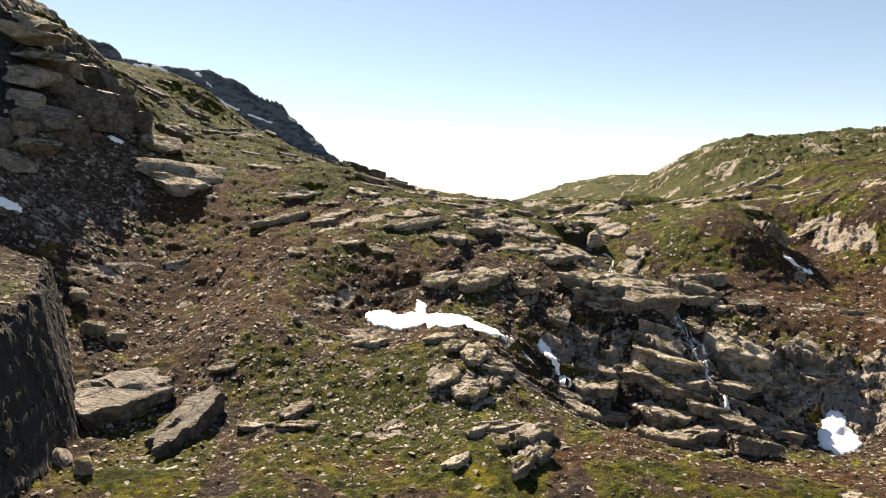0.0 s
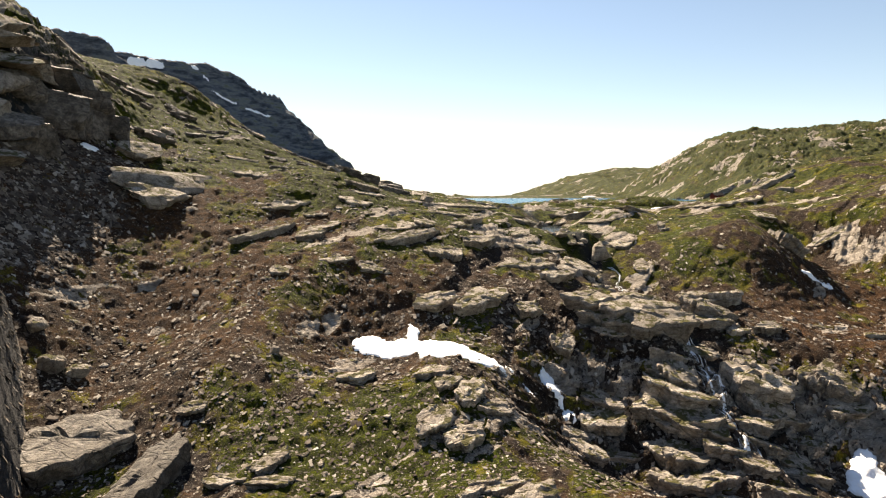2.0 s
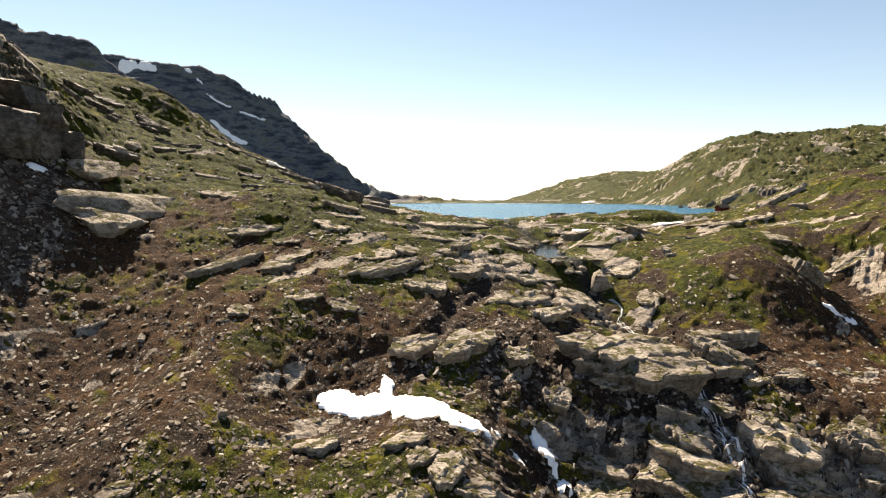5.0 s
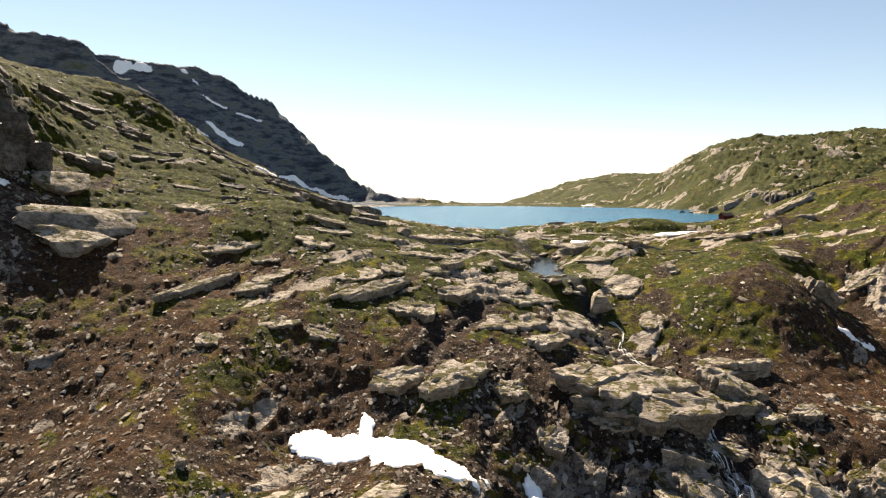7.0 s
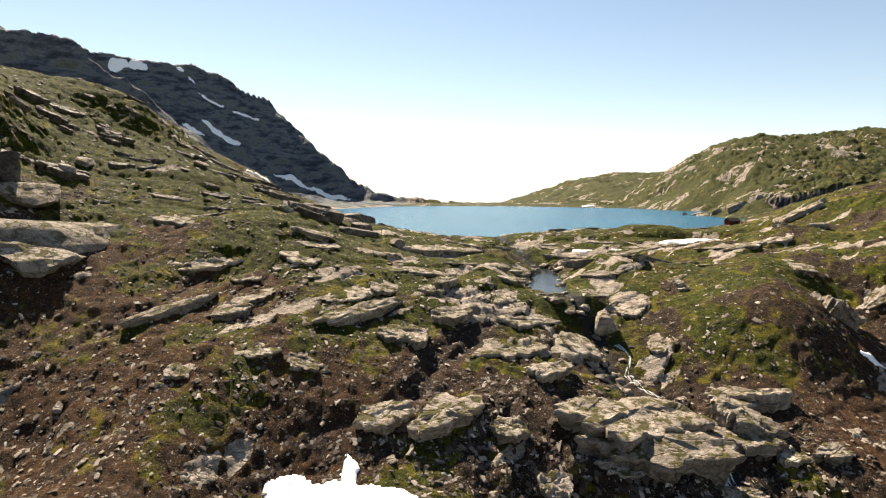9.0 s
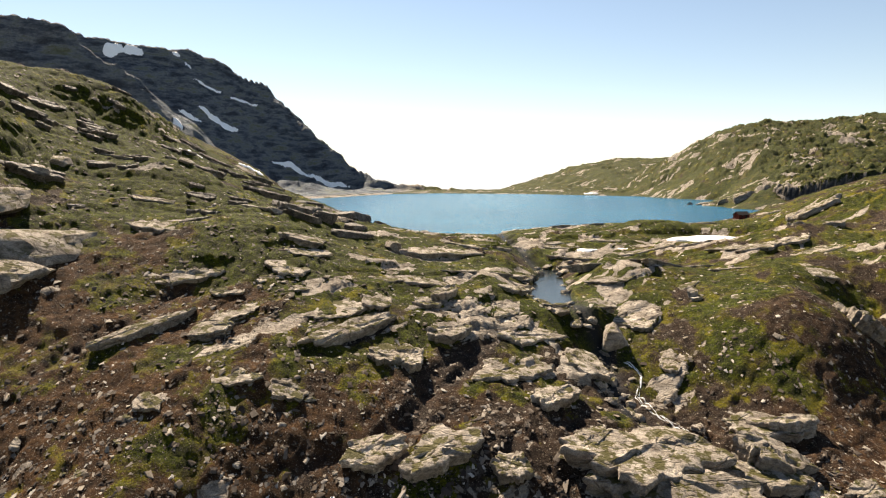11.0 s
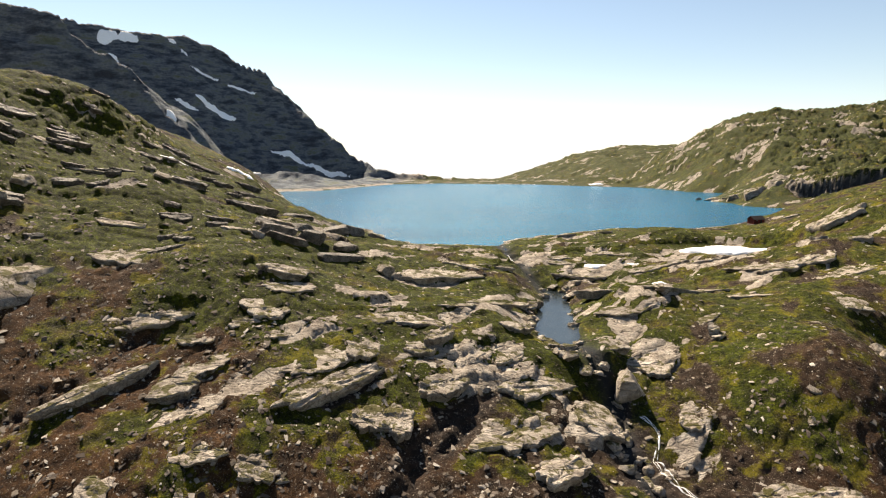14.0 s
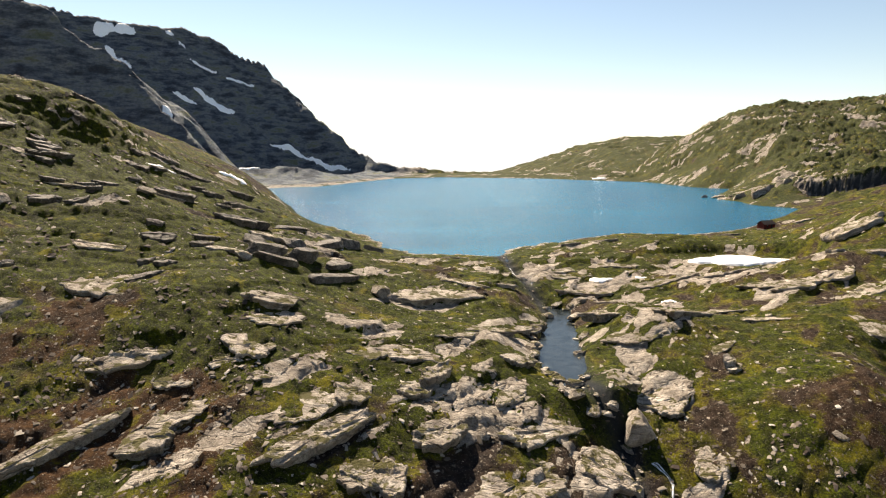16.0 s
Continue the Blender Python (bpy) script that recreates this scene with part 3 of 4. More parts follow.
attr.data.foreach_set("color", np.stack([g_rock, g_green, g_rust, g_wet_shaded], 1).astype(np.float32).ravel())
attr = me.attributes.new("haze_rock", "FLOAT", "POINT")
attr.data.foreach_set("value", g_haze_rock.astype(np.float32))
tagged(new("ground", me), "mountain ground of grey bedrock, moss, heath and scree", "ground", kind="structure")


# Added glowing sheet: stands in for far haze and whitens the low sky.
haze = bpy.data.materials.new("far_haze_glow")
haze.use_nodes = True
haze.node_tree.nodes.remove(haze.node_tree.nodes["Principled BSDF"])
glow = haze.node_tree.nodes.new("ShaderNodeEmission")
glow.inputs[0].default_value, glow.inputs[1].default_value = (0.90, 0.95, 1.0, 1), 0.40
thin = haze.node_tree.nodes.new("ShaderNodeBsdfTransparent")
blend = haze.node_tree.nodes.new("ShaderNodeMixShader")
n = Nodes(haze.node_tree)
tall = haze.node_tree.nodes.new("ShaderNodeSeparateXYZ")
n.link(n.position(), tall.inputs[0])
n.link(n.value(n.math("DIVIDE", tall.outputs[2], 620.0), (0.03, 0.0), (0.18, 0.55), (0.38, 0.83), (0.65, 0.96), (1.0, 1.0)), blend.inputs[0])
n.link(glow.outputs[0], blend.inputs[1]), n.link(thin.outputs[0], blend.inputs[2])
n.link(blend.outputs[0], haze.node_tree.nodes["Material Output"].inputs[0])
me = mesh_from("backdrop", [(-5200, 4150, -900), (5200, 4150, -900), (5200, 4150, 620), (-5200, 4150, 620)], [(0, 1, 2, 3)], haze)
tagged(new("backdrop", me), "glowing white backdrop sheet standing in for far haze", "haze", kind="structure")


# ---- water ----
def flat_sheet(name, ring, z, mat):
    bm = bmesh.new()
    bm.faces.new([bm.verts.new((x, y, z)) for x, y in ring])
    bmesh.ops.triangulate(bm, faces=bm.faces[:])
    me = bpy.data.meshes.new(name)
    bm.to_mesh(me)
    bm.free()
    me.materials.append(mat)
    return new(name, me)


lake_ring = [(50 + (x - 50) * 1.06 - 2, 540 + (y - 540) * 1.035) for x, y in SHORE]
tagged(flat_sheet("lake", lake_ring, LAKE, LAKE_WATER), "calm blue mountain lake with fine ripples", "lake", kind="structure")
pool_ring = [(32 + (x - 32) * 1.25, 195 + (y - 195) * 1.08) for x, y in POOL]
tagged(flat_sheet("pool", pool_ring, -5.35, CREEK_WATER), "dark still pool in the creek between slabs", "pool", kind="structure")


# ---- snow ----
def snow_patch(name, lobes, label, thick=0.5, seed=0, ragged=1.0, grid=0.3):
    """Old snow in the union of oval lobes (x, y, half length, half width, turn)."""
    pad = 2 * grid + 1.5
    x0, x1 = min(l[0] - l[2] for l in lobes) - pad, max(l[0] + l[2] for l in lobes) + pad
    y0, y1 = min(l[1] - l[2] for l in lobes) - pad, max(l[1] + l[2] for l in lobes) + pad
    xs, ys = np.meshgrid(np.arange(x0, x1, grid), np.arange(y0, y1, grid))
    field = np.full(xs.shape, -9.0)
    for cx, cy, rx, ry, turn in lobes:
        c, s = math.cos(radians(turn)), math.sin(radians(turn))
        u, v = (xs - cx) * c + (ys - cy) * s, (ys - cy) * c - (xs - cx) * s
        field = np.maximum(field, (1 - np.hypot(u / rx, v / ry)) * min(rx, ry))
    field = field + ragged * 0.34 * fbm(xs / 3.0 / max(1, ragged), ys / 3.0 / max(1, ragged), seed, 4, 0.62)
    z = ground(xs.ravel(), ys.ravel())[0].reshape(xs.shape)
    soft = z
    for _ in range(8):
        pad_z = np.pad(soft, 1, mode="edge")
        soft = (pad_z[2:, 1:-1] + pad_z[:-2, 1:-1] + pad_z[1:-1, 2:] + pad_z[1:-1, :-2] + soft) / 5
    soft = np.maximum(soft, z - 0.15)
    top = soft + np.where(field > 0, thick * (0.4 + 0.6 * step(0, 1.5, field)), -0.9)
    q = quads(*xs.shape)
    keep = (field.ravel()[q] > -0.4 * max(1, grid)).any(1)
    q = q[keep]
    used, inv = np.unique(q, return_inverse=True)
    v = np.stack([xs.ravel(), ys.ravel(), top.ravel()], 1)[used]
    return tagged(new(name, mesh_from(name, v, inv.reshape(-1, 4), SNOW)), label, "snow", group="old snow patches")


# ---- rocks ----
def rock_mesh(name, seed, n=(10, 7, 4), flat=0.25, cuts=9, mat=STONE, square=14):
    """A broken block in a box from -1 to 1: cut by planes, with beds and a rough skin."""
    rnd = np.random.RandomState(seed)
    bm = bmesh.new()
    faces = []
    for axis in range(3):
        for sign in (-1, 1):
            a, b = [i for i in range(3) if i != axis]
            grid = []
            for i in range(n[a] + 1):
                row = []
                for j in range(n[b] + 1):
                    p = [0, 0, 0]
                    p[axis], p[a], p[b] = sign, 2 * i / n[a] - 1, 2 * j / n[b] - 1
                    row.append(bm.verts.new(p))
                grid.append(row)
            for i in range(n[a]):
                for j in range(n[b]):
                    q = [grid[i][j], grid[i + 1][j], grid[i + 1][j + 1], grid[i][j + 1]]
                    bm.faces.new(q if (sign > 0) == (axis != 1) else q[::-1])
    bmesh.ops.remove_doubles(bm, verts=bm.verts[:], dist=1e-4)
    me = bpy.data.meshes.new(name)
    bm.to_mesh(me)
    bm.free()
    p = np.zeros(len(me.vertices) * 3)
    me.vertices.foreach_get("co", p)
    p = p.reshape(-1, 3)
    p = p / (np.abs(p) ** square).sum(1, keepdims=True) ** (1 / square)
    for k in range(cuts):
        nrm = rnd.normal(size=3) * (1, 1, 0.35 + flat)
        nrm /= np.linalg.norm(nrm)
        over = np.maximum(0, p @ nrm - rnd.uniform(0.5, 0.92))
        p = p - over[:, None] * nrm
    bed = p[:, 2] * 3.5 + 0.6 * p[:, 0] + rnd.uniform(0, 9)
    groove = np.abs(bed - np.round(bed)) * 2
    p[:, :2] *= (1 - 0.10 * step(0.35, 0.0, groove) - 0.05 * lattice(np.floor(bed + 0.5), np.zeros(len(bed)), seed))[:, None]
    o = rnd.uniform(0, 50)
    for axis in range(3):
        p[:, axis] += 0.07 * fbm(p[:, (axis + 1) % 3] * 1.9 + o, p[:, (axis + 2) % 3] * 1.9 + p[:, axis] + o, seed, 3)
    me.vertices.foreach_set("co", p.ravel())
    me.polygons.foreach_set("use_smooth", np.ones(len(me.polygons), bool))
    me.update()
    me.set_sharp_from_angle(angle=radians(28))
    me.materials.append(mat)
    return me


def bed_mesh(name, seed, mat):
    """A plate of bedrock in a box from -1 to 1: a flat, stepped top inside a broken many-cornered outline, and layered sides."""
    rnd = np.random.RandomState(seed)
    k, m = 56, rnd.randint(5, 9)
    a = np.arange(k) * 2 * np.pi / k
    corner = (np.arange(m) + 0.75 * rnd.rand(m)) * 2 * np.pi / m
    dist = 0.88 + 0.42 * rnd.rand(m)
    px, py = dist * np.cos(corner), dist * np.sin(corner)
    edge = np.full(k, 9.0)
    for i in range(m):
        j = (i + 1) % m
        nx, ny = py[j] - py[i], px[i] - px[j]
        along_n = np.cos(a) * nx + np.sin(a) * ny
        reach = px[i] * nx + py[i] * ny
        edge = np.where(along_n > 1e-6, np.minimum(edge, reach / np.maximum(along_n, 1e-6)), edge)
    edge = np.clip(edge, 0.45, 1.25) * (1 + 0.17 * fbm(np.cos(a) * 2.6 + seed % 97, np.sin(a) * 2.6, seed, 4, 0.6))
    turn = rnd.rand() * 0.5 + np.array([0.1, 0.5, 1.7])
    offset = rnd.uniform(-0.35, 0.45, 3)
    rows = []
    for r, drop, flare in ((0.0, 0, 1), (0.22, 0, 1), (0.42, 0, 1), (0.6, 0, 1), (0.76, 0, 1), (0.89, 0, 1), (0.97, 0.03, 1), (1.0, 0.12, 1), (1.0, 0.34, 0.99), (1.0, 0.40, 0.94), (1.0, 0.75, 0.93), (1.0, 0.82, 0.88), (1.0, 2.0, 0.84)):
        x, y = np.cos(a) * edge * r * flare, np.sin(a) * edge * r * flare
        top = 1.0 + 0.13 * fbm(x * 1.7 + seed % 53, y * 1.7, seed + 3, 4)
        for t, c in zip(turn, offset):
            top = top - 0.16 * (x * math.cos(t * 2.3) + y * math.sin(t * 2.3) + 0.15 * fbm(x * 2.5, y * 2.5 + c * 9, seed + 5, 2) > c)
        shift = 0.05 * fbm(a * 4, np.full(k, 6.0 * drop), seed + 9, 2) * (drop > 0.3)
        rows.append(np.stack([x * (1 + shift), y * (1 + shift), np.maximum(top - drop, -1.0)], 1))
    grid = np.stack([np.concatenate([row, row[:1]]) for row in rows])
    me = mesh_from(name, grid.reshape(-1, 3), quads(len(rows), k + 1)[:, ::-1], mat)
    me.set_sharp_from_angle(angle=radians(30))
    return me


def lie_on(x, y, turn, lean=0.95, dip=3.0):
    """The turn of a slab that lies on the slope at x, y, its right-hand edge a little raised."""
    e = 3.0
    h = shape(np.array([x, x + e, x, x - e, x]), np.array([y, y, y + e, y, y - e]))
    nrm = Vector((-(h[1] - h[3]) / 2 / e * lean, -(h[2] - h[4]) / 2 / e * lean, 1)).normalized()
    q = Vector((0, 0, 1)).rotation_difference(nrm).to_matrix().to_4x4()
    return q @ pose(0, 0, 0, 0, 0, turn) @ pose(0, 0, 0, -dip, 0, 0)


def slab(x, y, length, width, thick, turn, name, label, category, group, seed, sunk=0.35, lean=0.95, mat=STONE):
    size = max(length, width)
    n = (12, 8, 5) if size > 6 else (8, 6, 4)
    me = bed_mesh(name, seed, mat) if lean == 0.9 or (name == "rock_slab" and lean != 0.15) else rock_mesh(name, seed, n, mat=mat, square=5 if name == "boulder" else 14)
    ob = new(name, me)
    tip = pose(0, 0, 0, (seed % 9 - 4) * 3, 6 + (seed // 9 % 9 - 4) * 3, 0) if lean == 0.3 else Matrix()
    k = np.array([[x - 0.3 * width, y], [x + 0.3 * width, y], [x, y], [x, y - 0.3 * width], [x, y + 0.3 * width]])
    z = float(np.median(ground(k[:, 0], k[:, 1])[0]))
    ob.matrix_world = Matrix.Translation((x, y, z + (0.5 - sunk) * thick)) @ lie_on(x, y, turn + (seed % 41 - 20 if lean == 0.3 else 0), lean, 6.0 if name == "rock_slab" and lean == 0.95 else 3.0) @ tip @ Matrix.Diagonal((length * 0.54, width * 0.56, thick * 0.6, 1))
    return tagged(ob, label, category, group)


# slabs and boulders that stand out: x, y, length, width, thickness, turn
FALL_LINE = [(46.2, 132.0), (44.8, 123.7), (44.5, 118.6), (45.2, 114.8), (45.4, 110.8)]
FALL_FOOT = [(45.4, 110.8), (44.8, 107.7), (45.8, 105.4), (46.4, 102.2), (45.7, 98.4)]
PROUD_SLABS = [
    (-37.1, 146.1, 15, 3.0, 2.4, 53), (-6.2, 150.4, 14.7, 3.6, 3.0, 47), (3.1, 145.7, 3.7, 5.4, 3.0, 11), (-0.8, 145.0, 4.8, 5.2, 2.4, 12), (8.2, 165.7, 7.0, 3.8, 2.6, 56),
    (5.1, 161.4, 3.4, 3.6, 1.9, 34), (9.3, 154.0, 7.0, 4.6, 2.8, 37), (-27.3, 147.7, 5.9, 5.6, 1.8, 17), (21.8, 174.9, 5.2, 4.4, 1.5, 31), (21.8, 119.8, 3.6, 4.5, 3.4, 7),
    (16.7, 126.9, 4.2, 4.6, 3.0, 1), (7.4, 128.0, 10.2, 6.5, 3.4, 28), (-0.6, 128.2, 7.3, 4.7, 2.8, 25)]
FLAT_SLABS = [
    (-47.6, 176.2, 11.5, 10, 2.4, -3), (-20.0, 179.3, 10, 5.7, 1.5, 31), (-17.6, 174.6, 9.3, 4.8, 1.1, 38), (-19.6, 165.6, 7.4, 7.1, 1.9, 0), (-22.4, 161.8, 4.2, 3.3, 1.5, 31),
    (-28.2, 157.0, 5.4, 2.0, 0.9, 3), (-25.0, 152.2, 6.3, 4.8, 0.9, 29), (-8.9, 155.0, 10.3, 5.2, 1.2, 45), (-3.5, 158.9, 4.6, 5.7, 1.5, -21), (-2.1, 170.9, 6.3, 6.4, 1.3, 11),
    (3.3, 171.8, 12.1, 6.2, 1.7, -6), (7.1, 208.3, 18, 9.5, 1.9, 15), (16.8, 188.8, 10.5, 5.8, 1.3, 14), (4.2, 202.7, 6.6, 4.4, 1.1, 45), (23.2, 159.3, 11.2, 5.8, 2.1, 31)]
CREEK_SLABS = [
    (18.8, 148.7, 12.8, 8.0, 2.9, 40), (38.2, 172.9, 5.8, 5.4, 1.3, -7), (44.2, 170.1, 7.4, 7.6, 2.0, -18), (31.6, 155.5, 8.2, 8.8, 2.6, 11), (47.2, 157.8, 5.4, 5.8, 1.9, -30),
    (60.0, 202.4, 20, 7.5, 1.8, 43), (43.2, 200.4, 10, 5.4, 1.8, -20), (63.6, 238.0, 22, 6.5, 1.9, 22), (58.4, 184.5, 8.7, 3.6, 0.8, 32), (58.4, 177.7, 2.8, 4.4, 1.1, -19),
    (45.2, 188.8, 9.5, 4.2, 1.1, 2), (27.1, 173.6, 5.5, 4.0, 1.3, 25), (29.8, 170.6, 6.4, 3.0, 1.1, 24), (41.1, 240.2, 14.5, 5.4, 1.3, 25), (24.0, 196.0, 7.0, 3.6, 1.2, 30)]
MOOR_SLABS = [
    (74.2, 200.2, 9, 6.5, 1.2, -20), (86.6, 220.2, 16, 6, 1.1, -18), (89.2, 190.4, 7.1, 8.5, 1.5, -2), (-29.6, 131.3, 4.2, 4.4, 1.5, -7), (-19.9, 136.7, 6.6, 4.2, 1.1, 31),
    (-12.8, 136.6, 5.0, 4.6, 1.7, -7), (-27.8, 148.0, 5.8, 5.2, 1.0, -4), (-36.4, 161.2, 10.4, 4.4, 2.2, 18), (102, 180, 10.5, 4.2, 1.7, 12), (74, 133, 4, 2.4, 1, -12),
    (70, 209, 13, 4.5, 1.1, 10), (52, 222, 15, 4.5, 1.3, 18), (66.8, 118.0, 8.2, 5.8, 2.5, -1), (-16, 160, 5, 2.6, 1.0, 30), (12, 180, 7, 3.4, 1.1, 35)]
GORGE_SLABS = [
    (34.9, 130.0, 17, 11, 5.0, 21), (55.4, 141.6, 11, 5.2, 2.8, -10), (50.5, 131.1, 10.3, 8.0, 3.6, 2), (37.8, 115.4, 7.1, 4.8, 3.0, -17), (55.3, 127.9, 4.3, 5.4, 2.6, -5),
    (53.3, 114.1, 8.1, 8.0, 4.2, -3), (37.8, 107.6, 9.3, 4.4, 3.0, -31), (39.4, 111.8, 5.7, 5.2, 2.6, -26), (85.8, 170.1, 14, 8, 6.5, 45), (24, 140, 8, 5, 2.6, 50)]
DARK_OUTCROPS = [
    (-29, 206, 9, 5, 4.2, 30), (-22, 210, 8, 5, 3.6, 40), (-25, 200, 9, 4, 2.8, 25), (-16, 241, 8, 5, 3.2, 50), (-12, 251, 7, 4, 2.8, 60), (-20, 232, 9, 5, 3.2, 45),
    (-14, 213, 10, 4, 2.2, 55), (-13.5, 203, 13, 3.6, 1.8, 62), (-33, 214, 8, 4.5, 3.2, 35), (-26, 222, 8, 4.5, 3.0, 40), (-40, 232, 9, 5, 3.0, 35), (-32, 240, 8, 4, 2.6, 45)]
SHORE_SLABS = [
    (22, 222, 8.4, 3.4, 1.2, 10), (13, 219, 9.9, 5, 1.5, -15), (44, 229, 14.5, 4.4, 1.5, 15), (103, 213, 22, 7, 2.2, 27), (20, 165, 6, 3, 1.4, 45),
    (40, 245, 9, 4, 1.4, 20), (58, 252, 11, 5, 1.7, 10), (75, 262, 8, 4, 1.4, 30), (30, 240, 6, 3, 1.2, 40), (95, 250, 12, 5, 1.6, 22),
    (110, 262, 10, 5, 2, 30), (0, 250, 8, 4, 1.3, 5), (12, 256, 7, 3.5, 1.2, 0), (62, 285, 12, 5, 1.5, 30), (48, 275, 9, 4, 1.4, 25),
    (129, 262, 17, 13, 7, 15), (119, 236, 8, 6.5, 4.5, 30), (111, 239, 5, 4, 3, 10), (146, 318, 7, 4.5, 2.4, 0), (115, 309, 7, 4, 2.4, 10),
    (102, 223, 12, 6.5, 2.6, 25), (90, 219, 13, 7, 2.6, 15), (87, 240.5, 12, 6.6, 2.4, 20), (80, 238, 10, 5.6, 2.4, 10)]
BOWL_SLABS = [
    (-45.5, 88.0, 15, 10, 5.0, 50), (-33.5, 83.5, 15, 5.8, 4.2, 82), (-20, 87, 5.6, 2.8, 1.4, 46), (-19, 83, 4.8, 2.2, 1.0, 8), (-25, 84, 4.4, 2.7, 1.3, 5),
    (-33, 96, 4.1, 2.5, 1.0, 22), (-12, 106, 5.5, 4, 2, 44), (0, 94, 6.5, 3.8, 2, 71), (4, 91, 5.7, 4, 2.6, 23), (5, 99, 5.5, 3.5, 2.4, 70),
    (2, 101, 3.7, 2.6, 1.5, 51), (8, 97, 5, 3.5, 2.2, 51), (8, 80, 6.1, 3.1, 1.6, 50), (11, 77, 8.7, 4.4, 3, 53), (0, 105, 5, 3, 1.3, 20)]
HILL_SLABS = [
    (-64, 152, 15.7, 4.7, 2.4, 30), (-55, 190, 9, 4, 1.6, 25), (-35, 200, 7, 3.5, 1.4, 20), (-75, 215, 10, 4, 1.6, 30),
    (-60, 230, 8, 3.5, 1.3, 35), (-30, 225, 12, 6, 3, 10), (-22, 248, 10, 5, 2.6, 15), (-90, 225, 9, 4, 1.6, 30), (-48, 250, 11, 5, 2.2, 20)]
LEDGE_SLABS = [
    (-66, 158, 30, 17, 5, 20), (-61, 151, 16, 8, 4, 25), (-74, 166, 14, 10, 4.5, 30),
    (-100.8, 157.8, 15.3, 9.9, 3.5, 16), (-98.8, 152.5, 10.7, 7, 2.9, 28), (-97.5, 153.3, 16.2, 10.5, 3.4, 27), (-95.7, 153.3, 20.2, 13.1, 3.5, 7),
    (-95.1, 160, 15.5, 10.1, 3.9, 8), (-94.8, 147.6, 15.6, 10.1, 3.9, 10), (-92.9, 151.6, 14.7, 9.5, 5.3, 29), (-91.3, 169.3, 20.8, 13.5, 7.4, 16),
    (-88.5, 156.2, 17.8, 11.6, 8.2, 21), (-87.1, 169.2, 16.4, 10.7, 8.9, 13), (-91.8, 143.4, 11.3, 7.4, 3.8, 18), (-88.8, 143.3, 13.9, 9, 5.7, 15),
    (-85.7, 144.2, 15.2, 9.9, 6.3, 14), (-89.1, 136, 7.2, 4.7, 3.6, 20), (-89.3, 132.6, 4.7, 8.4, 7, 20), (-82.8, 163.3, 12.9, 8.6, 7.2, 28),
    (-80.4, 168.5, 8.9, 7.1, 5.9, 22), (-85.4, 135.5, 11.9, 7.7, 4.8, 28), (-84.5, 126.9, 8.9, 5.8, 4.5, 26)]
GORGE_BEDS = [
    (34.3, 124.8, 17, 10.2, 5.2, -15), (52, 133.8, 11.9, 7.1, 4.8, -6), (58.3, 141.5, 9.2, 5.5, 3.4, -11), (52.8, 119.6, 3.9, 3.8, 3.2, -4),
    (53.4, 115.3, 10.3, 7.4, 6.2, -3), (39.6, 111.5, 13.2, 7.9, 2.3, -20), (39.1, 108, 12.2, 7.3, 2.6, -22), (41.6, 105.8, 6.9, 4.1, 2.5, 3),
    (39.4, 113.9, 8.1, 4.9, 2.7, -14), (48.3, 107.4, 7.7, 4.6, 1.8, -15), (51.3, 106.1, 8.8, 5.3, 1.8, 8), (51.5, 111, 9.9, 5.9, 1.8, -8),
    (54, 104.8, 8.1, 4.9, 1.7, 3), (54.2, 101.5, 7.2, 4.3, 1.7, -8), (64.7, 117.6, 6.3, 4.6, 3.8, -3), (67, 115.4, 7.5, 4.9, 4.1, -17),
    (67.2, 112.5, 6, 3.6, 2, -3), (38, 97.8, 7, 4.2, 2.9, 4), (41, 98, 5.2, 3.1, 2.3, -6), (39.6, 117.9, 7.7, 4.6, 2.1, 0),
    (34.5, 109.9, 5.9, 3.5, 2, -2), (34.5, 104.7, 6.8, 4.1, 2.5, -20), (28.6, 112.9, 7.4, 4.4, 2, 1), (26.5, 109.8, 7.8, 4.7, 2, -4),
    (28.3, 106.3, 6.9, 4.2, 1.9, -13), (23.2, 103.6, 5.5, 3.3, 2.2, -21), (21.4, 107.4, 5.1, 3.1, 1.9, 4), (57.6, 112.3, 6.7, 4, 2, -8),
    (59.2, 108.7, 5.8, 3.5, 1.9, 0), (43.2, 102, 6.7, 4, 1.7, 4), (45.9, 99.6, 7.1, 4.3, 1.7, -1), (37.2, 102.4, 7.3, 4.4, 2.4, 6),
    (33.7, 99.1, 7.1, 4.2, 2.4, -10), (47, 94.3, 6.7, 4, 2.2, 2)]
KNOBS = [
    (193, 478, 15, 10, 7, 10), (204, 470, 13, 10, 9, -20), (213, 466, 11, 9, 9, 15), (187, 484, 11, 7, 4.5, -10), (220, 461, 10, 9, 8, 30), (200, 463, 12, 9, 10, 0)]
KNOLL_SLABS = [
    (4.3, 77.6, 3.4, 2.2, 1.4, 40), (7.8, 74.3, 4.2, 2.6, 1.8, 60), (9, 69.5, 4.6, 2.8, 2.2, 55), (1.7, 71.2, 3, 2, 1.3, 30),
    (10.6, 72, 4.4, 3.2, 2.6, 70), (6, 80, 3, 1.8, 1.2, 20)]
LOW_SLABS = [
    (38, 116, 6.7, 3.6, 1.9, 10), (38, 110, 8.3, 4.2, 2.1, 5), (66, 118, 6.6, 4, 1.8, -20), (34, 123, 11.5, 4, 2.3, 15), (40, 95, 4.8, 2.9, 1.6, -20),
    (27, 92, 4, 3, 1.6, -30), (62, 128, 6, 3, 2, 20), (46, 121, 7, 3, 2, 10), (28, 132, 6, 3, 1.8, 40), (82, 128, 6, 3.5, 1.5, 20)]
